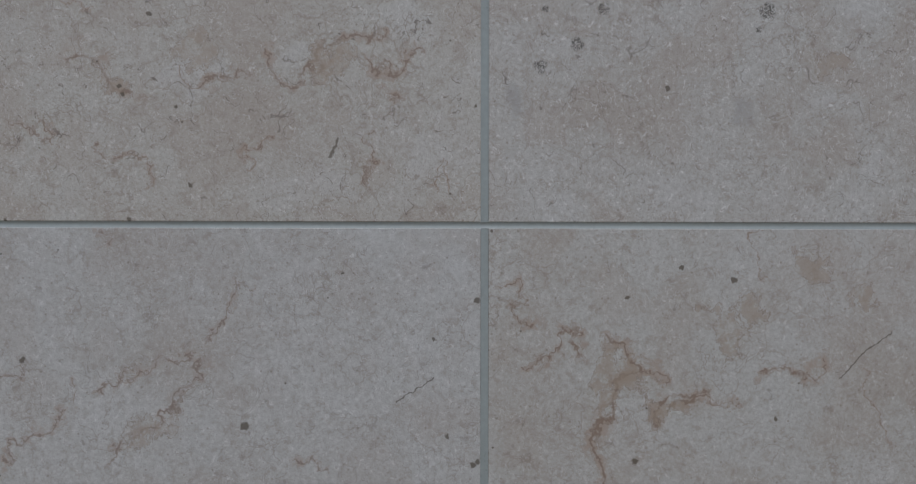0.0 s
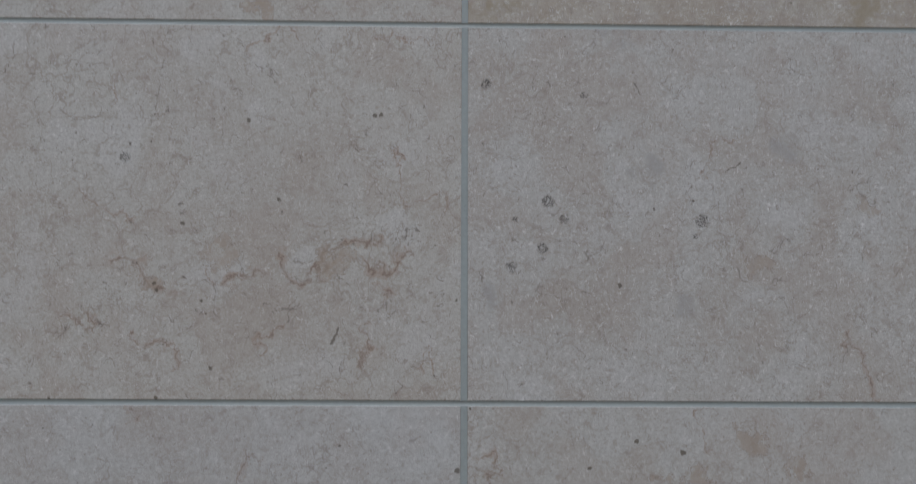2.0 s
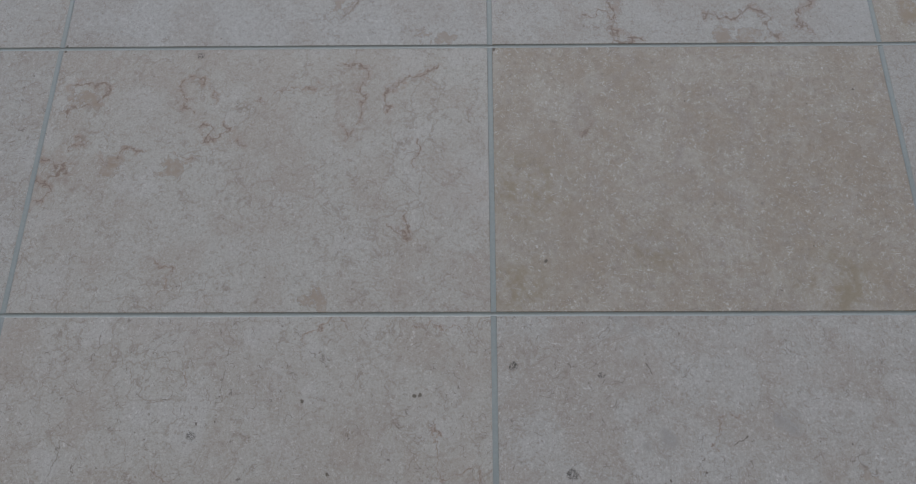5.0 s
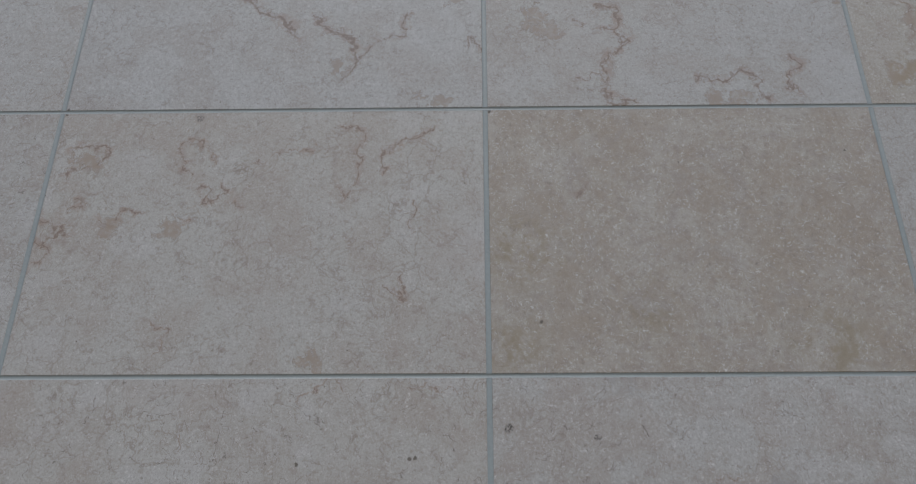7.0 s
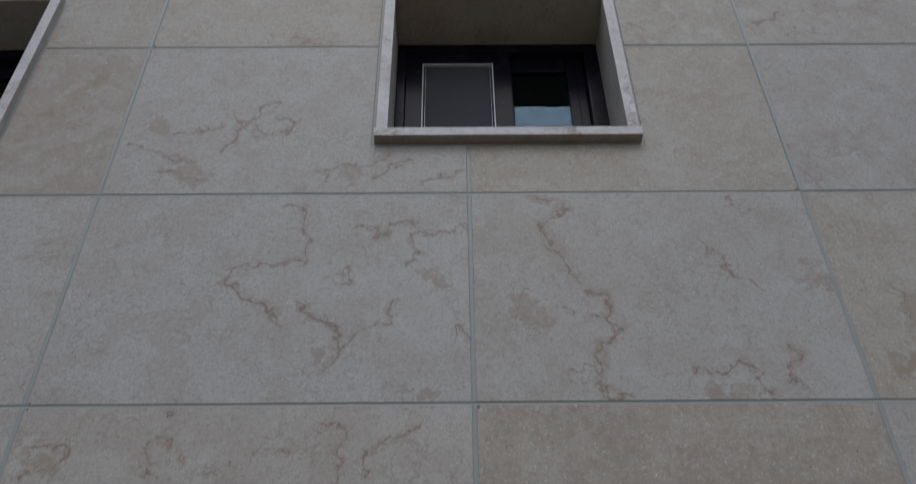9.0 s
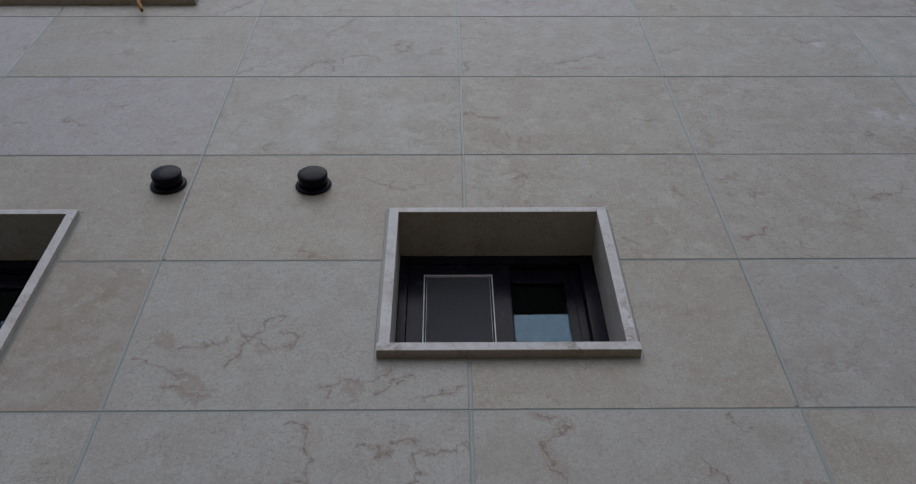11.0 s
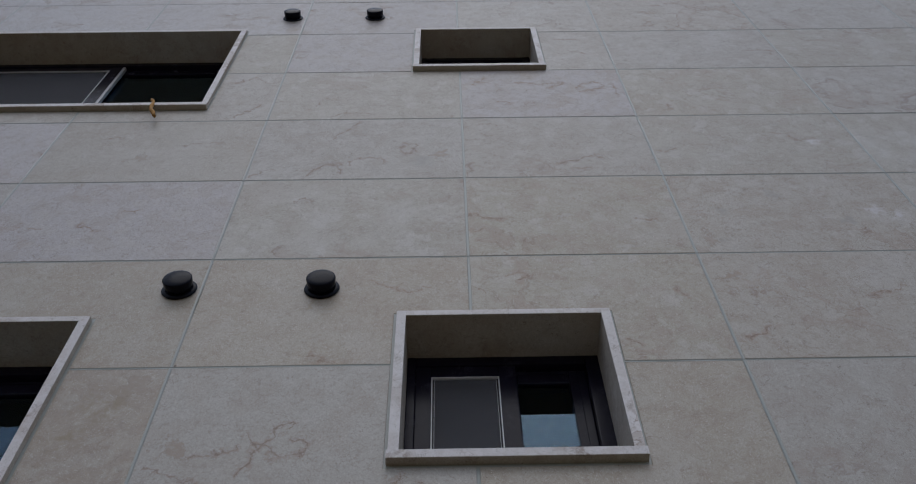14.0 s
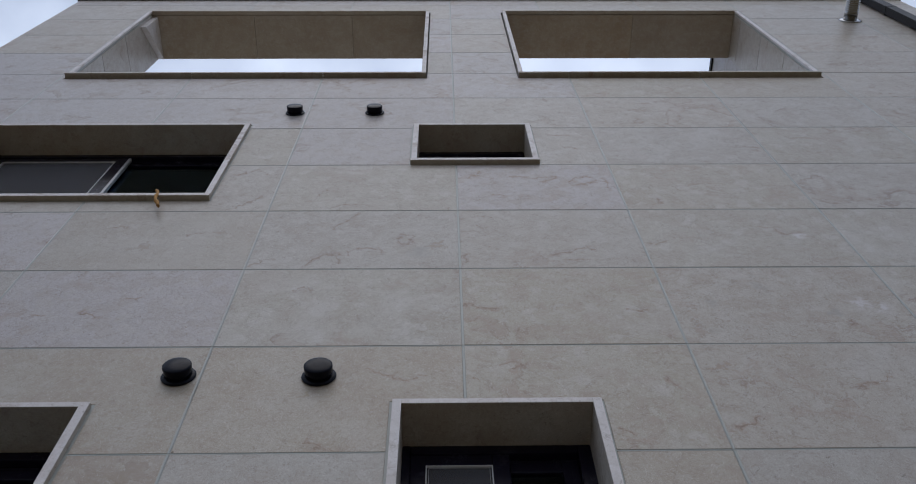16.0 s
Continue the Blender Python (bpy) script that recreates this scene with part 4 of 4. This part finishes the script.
# ---- roof frames ----
def roof_frame(name, win, joints, label):
    thing = new(name)
    tagged(thing, label, "opening", kind="structure")
    x0, x1, z0, z1 = win
    st = (M_STONE["beige"], M_EDGE)
    ends = [x0 - 0.004] + [c for c in COLS if x0 + 0.2 < c < x1 - 0.2] + [x1 + 0.004]
    for xa, xb in zip(ends, ends[1:]):
        part("sill", box(xa + 0.0015, xb - 0.0015, -0.034, SOFFIT_Y, z0 + 0.018, z0 + 0.042, 0.002), M_STONE["seamed"], thing, "projecting limestone sill")
    for xa, xb in ((x0, x0 + LIN), (x1 - LIN, x1)):
        zs = [z0 + 0.042] + [z for z in LEVELS if z0 + 0.2 < z < z1 - 0.2] + [z1]
        for za, zb in zip(zs, zs[1:]):
            part("reveal_panel", box(xa, xb, 0.012, SOFFIT_Y, za + 0.003, zb - 0.003, 0.0015), M_STONE["beige"], thing)
            part("edge_trim", box(xa, xb, -0.022, -0.006, za + 0.001, zb - 0.001, 0.0015), M_EDGE, thing, "pale stone edge trim")
            part("edge_strip", box(xa + 0.004, xb - 0.004, -0.006, 0.012, za, zb), M_SEAL, thing, "grey sealant groove")
    xs = [x0 + LIN, *joints, x1 - LIN]
    for xa, xb in zip(xs, xs[1:]):
        # tan instead of beige: the warm bounce light is put into the soffit colour
        part("soffit_panel", box(xa + 0.001, xb - 0.001, 0.014, SOFFIT_Y, z1 - 0.032, z1 - 0.002, 0.0015), M_STONE["tan"], thing)
    part("lintel_trim", box(x0, x1, -0.024, 0.010, z1 - 0.028, z1 + 0.012, 0.002), M_STONE["buff"], thing, "limestone lintel trim")
    return thing


roof_frame("opening_1", OPEN_L, (-1.757, -0.880), "large open roof frame lined with limestone")
roof_frame("opening_2", OPEN_R, (1.651,), "large open roof frame lined with limestone")


def gusset():
    """A triangular stone piece in the top corner of the roof frame."""
    bm = bmesh.new()
    x0, x1 = OPEN_L[0] + LIN, OPEN_L[0] + LIN + 0.048
    tri = [(0.03, 9.865), (0.03, 10.235), (SOFFIT_Y, 10.235)]
    a = [bm.verts.new((x0, y, z)) for y, z in tri]
    b = [bm.verts.new((x1, y, z)) for y, z in tri]
    bm.faces.new(a)
    bm.faces.new(b[::-1])
    for i in range(3):
        bm.faces.new((a[i], b[i], b[(i + 1) % 3], a[(i + 1) % 3]))
    # pale edge stone paints the brightness of the lit sloping face into the piece
    ob = new("corner_gusset", mesh_of("corner_gusset", bm, M_STONE["edge"]))
    tagged(ob, "triangular pale stone piece in a roof frame corner", "gusset")


gusset()

# the stair house at the roof's side, its inner wall seen through the frame
house = new("wall_roof_house", mesh_of("wall_roof_house", box(OPEN_R[1] - LIN + 0.003, COLS[-1] - 0.03, SOFFIT_Y + 0.002, 5.0, 8.1, TOP - 0.13), M_STONE["lilac"]))
tagged(house, "limestone wall of the roof house", "wall", kind="structure")


# coping along the top
def coping(name, b):
    ob = new(name, mesh_of(name, box(*b, bevel=0.004), M_COPING))
    tagged(ob, "dark sheet-metal coping on the wall top", "coping", kind="structure")


coping("trim_coping_front", (COLS[0] - 0.03, COLS[-1] + 0.03, -0.035, SOFFIT_Y + 0.02, TOP, TOP + 0.05))
coping("trim_coping_house", (OPEN_R[1] - 0.045, COLS[-1] + 0.02, SOFFIT_Y + 0.02, 5.02, TOP - 0.13, TOP - 0.08))


# ---- things on the wall ----
def vent():
    thing = new("wall_vent")
    tagged(thing, "round glossy black vent cap on the stone wall", "vent", "round vent caps on the facade")
    part("flange", lathe([(0.053, -0.001), (0.058, -0.001), (0.060, -0.004), (0.058, -0.007), (0.051, -0.009), (0.044, -0.012)], 40), M_VENT, thing, "thin black flange", smooth=True)
    cap = [(0.044, -0.009), (0.0480, -0.010), (0.0485, -0.030), (0.0494, -0.044), (0.0490, -0.047), (0.0472, -0.0487), (0.0424, -0.0502), (0.030, -0.0522), (0.013, -0.0531), (0.0005, -0.0533)]
    part("cap", lathe(cap, 40), M_VENT, thing, "domed black cap", smooth=True)
    return thing


VENT = vent()
VENT.matrix_basis = pose(-0.976, 0.0, 4.512, 0, 4, 0)
for x, z, a in ((-0.496, 4.506, 0), (-0.984, 7.390, 3), (-0.491, 7.390, 0)):
    copy_thing(VENT, pose(x, 0.0, z, 0, a, 0))


def flue():
    thing = new("flue_pipe")
    tagged(thing, "stainless-steel flue stub with a ribbed end", "flue")
    part("flange", lathe([(0.058, -0.001), (0.098, -0.001), (0.100, -0.004), (0.070, -0.010), (0.058, -0.012)], 40), M_STEEL, thing, "flat steel collar", smooth=True)
    part("pipe", lathe([(0.057, 0.0), (0.057, -0.06), (0.060, -0.063), (0.060, -0.070), (0.054, -0.073)], 40), M_STEEL, thing, "plain steel tube", smooth=True)
    rib = []
    for i in range(16):
        y = -0.07 - i * 0.018
        rib += [(0.052, y), (0.058, y - 0.004), (0.058, y - 0.010), (0.052, y - 0.014)]
    part("ribbed_hose", lathe(rib, 40), M_STEEL, thing, "ribbed steel hose", smooth=True)
    thing.matrix_basis = pose(3.503, 0.0, 9.955)


flue()


def downpipe():
    thing = new("downpipe")
    tagged(thing, "dark square metal downpipe on the facade", "downpipe")
    part("pipe", box(3.888, 3.980, -0.082, -0.012, 0.05, TOP - 0.02, 0.006), M_COPING, thing, "dark square tube")
    for z in (1.2, 4.0, 6.8, 8.4, 10.14):
        part("bracket", box(3.884, 3.984, -0.085, 0.0, z, z + 0.012, 0.002), M_COPING, thing)


downpipe()


def foam_strand():
    """A strand of hardened foam that hangs over the sill of the upper window."""
    bm = bmesh.new()
    steps, sides = 26, 10
    rings = []
    for i in range(steps):
        u = i / (steps - 1)
        c = Vector((-1.470 + 0.006 * math.sin(u * 8.0) + 0.052 * u, -0.042 - 0.006 * math.sin(u * 3.1), 6.062 - 0.188 * u))
        r = 0.0075 * (0.75 + 0.35 * math.sin(u * 9.0 + 1.0) ** 2 + 0.35 * u)
        rings.append([bm.verts.new(c + Vector((r * math.cos(2 * math.pi * j / sides), r * math.sin(2 * math.pi * j / sides), 0.004 * math.sin(j * 2.1 + i)))) for j in range(sides)])
    for a, b in zip(rings, rings[1:]):
        for j in range(sides):
            bm.faces.new((a[j], a[(j + 1) % sides], b[(j + 1) % sides], b[j]))
    bm.faces.new(rings[0])
    bm.faces.new(rings[-1][::-1])
    me = mesh_of("foam_strand", bm, M_FOAM)
    for f in me.polygons:
        f.use_smooth = True
    tagged(new("foam_strand", me), "orange-brown strand of hardened foam hanging over a sill", "foam strand")


foam_strand()


# ---- cladding ----
TONE = {(0, 1): "tan", (1, 2): "buff", (-2, 3): "fawn", (0, 0): "grey", (-1, -1): "pale", (0, -1): "pale", (-1, 1): "webbed", (-1, 2): "pale", (0, 2): "pale", (-1, 3): "pale",
        (-2, 5): "lilac", (-2, 6): "buff", (-3, 6): "lilac", (-1, 4): "buff", (-2, 4): "buff", (0, 4): "seamed", (1, 4): "veined", (1, 5): "veined", (0, 3): "buff", (1, 3): "beige", (-1, 5): "seamed",
        (0, 5): "seamed", (-1, 6): "grey", (0, 6): "veined", (1, 6): "seamed", (2, 6): "seamed", (0, 7): "lilac", (-1, 7): "seamed", (1, 7): "seamed", (-1, 8): "lilac", (2, 5): "seamed"}
MARKED = {}
for key, marks in MARKS.items():
    MARKED[key] = limestone("limestone_marked", TONE.get(key, "beige"), marks)
shared = {}
rng = random.Random(7)
GROWN = [(h[0] - 0.010, h[1] + 0.010, h[2] - 0.010, h[3] + 0.010) for h in HOLES]


def lay_panels(parent_of):
    for ci, (xa, xb) in enumerate(zip(COLS, COLS[1:])):
        for ri, (za, zb) in enumerate(zip(LEVELS, LEVELS[1:])):
            key = (ci - ZERO, ri - 3)
            ga = GAP / 2 if ci else 0.0
            gb = GAP / 2 if ci < len(COLS) - 2 else 0.0
            r = (xa + ga, xb - gb, za + GAP_H / 2, zb - GAP_H / 2)
            holes = [h for h in GROWN if h[0] < r[1] and h[1] > r[0] and h[2] < r[3] and h[3] > r[2]]
            # high rows left of centre: lilac carries the sky's sheen in its colour
            mat = MARKED.get(key) or M_STONE[TONE.get(key) or rng.choice(("beige", "buff", "pale", "grey") if key[1] < 7 else ("lilac", "lilac", "veined") if key[0] < 1 and key[1] > 8 else ("seamed", "veined", "veined", "buff"))]
            size = (round(r[1] - r[0], 4), round(r[3] - r[2], 4), mat.name)
            if holes or size not in shared:
                w, h = r[1] - r[0], r[3] - r[2]
                bm = slab(0.0, w, 0.0, h, [(q[0] - r[0], q[1] - r[0], q[2] - r[2], q[3] - r[2]) for q in holes], 0.0, 0.03, bevel=0.0012)
                if bm is None:
                    continue
                me = mesh_of("stone_panel", bm, mat)
                if not holes:
                    shared[size] = me
            else:
                me = shared[size]
            ob = new("stone_panel", me)
            ob.parent = parent_of(za)
            ob.location = (r[0], rng.uniform(-0.0006, 0.0006), r[2])


lay_panels(lambda z: upper if z > 8.05 else core)


def joint_strip(length, upright):
    """A concave bead of sealant, tooled into a joint, along x or z."""
    bm = bmesh.new()
    rows = []
    half = (GAP if upright else GAP_H) / 2 + 0.0003
    deep = 0.0012 if upright else 0.0018
    for i in range(7):
        u = -1 + 2 * i / 6
        y = deep * (1.0 - 0.75 * u * u)
        a, b = ((u * half, y, 0.0), (u * half, y, length)) if upright else ((0.0, y, u * half), (length, y, u * half))
        rows.append((bm.verts.new(a), bm.verts.new(b)))
    for (a, b), (c, d) in zip(rows, rows[1:]):
        bm.faces.new((a, b, d, c))
    me = mesh_of("sealant_joint", bm, M_SEAL)
    for f in me.polygons:
        f.use_smooth = True
    return me


def cut(a, b, blocks):
    """The stretches of a..b that lie outside the blocks."""
    out, at = [], a
    for p, q in sorted(blocks):
        if q <= at or p >= b:
            continue
        if p > at:
            out.append((at, p))
        at = max(at, q)
    if at < b:
        out.append((at, b))
    return out


for z in LEVELS[1:-1]:
    for a, b in cut(COLS[0], COLS[-1], [(h[0], h[1]) for h in GROWN if h[2] < z < h[3]]):
        ob = new("sealant_joint", joint_strip(b - a, False))
        ob.location, ob.parent = (a, 0.0, z), upper if z > 8.05 else core
for x in COLS[1:-1]:
    for za, zb in zip(LEVELS, LEVELS[1:]):
        for a, b in cut(za + GAP_H / 2, zb - GAP_H / 2, [(h[2], h[3]) for h in GROWN if h[0] < x < h[1]]):
            ob = new("sealant_joint", joint_strip(b - a, True))
            ob.location, ob.parent = (x, 0.0, a), upper if za > 8.05 else core
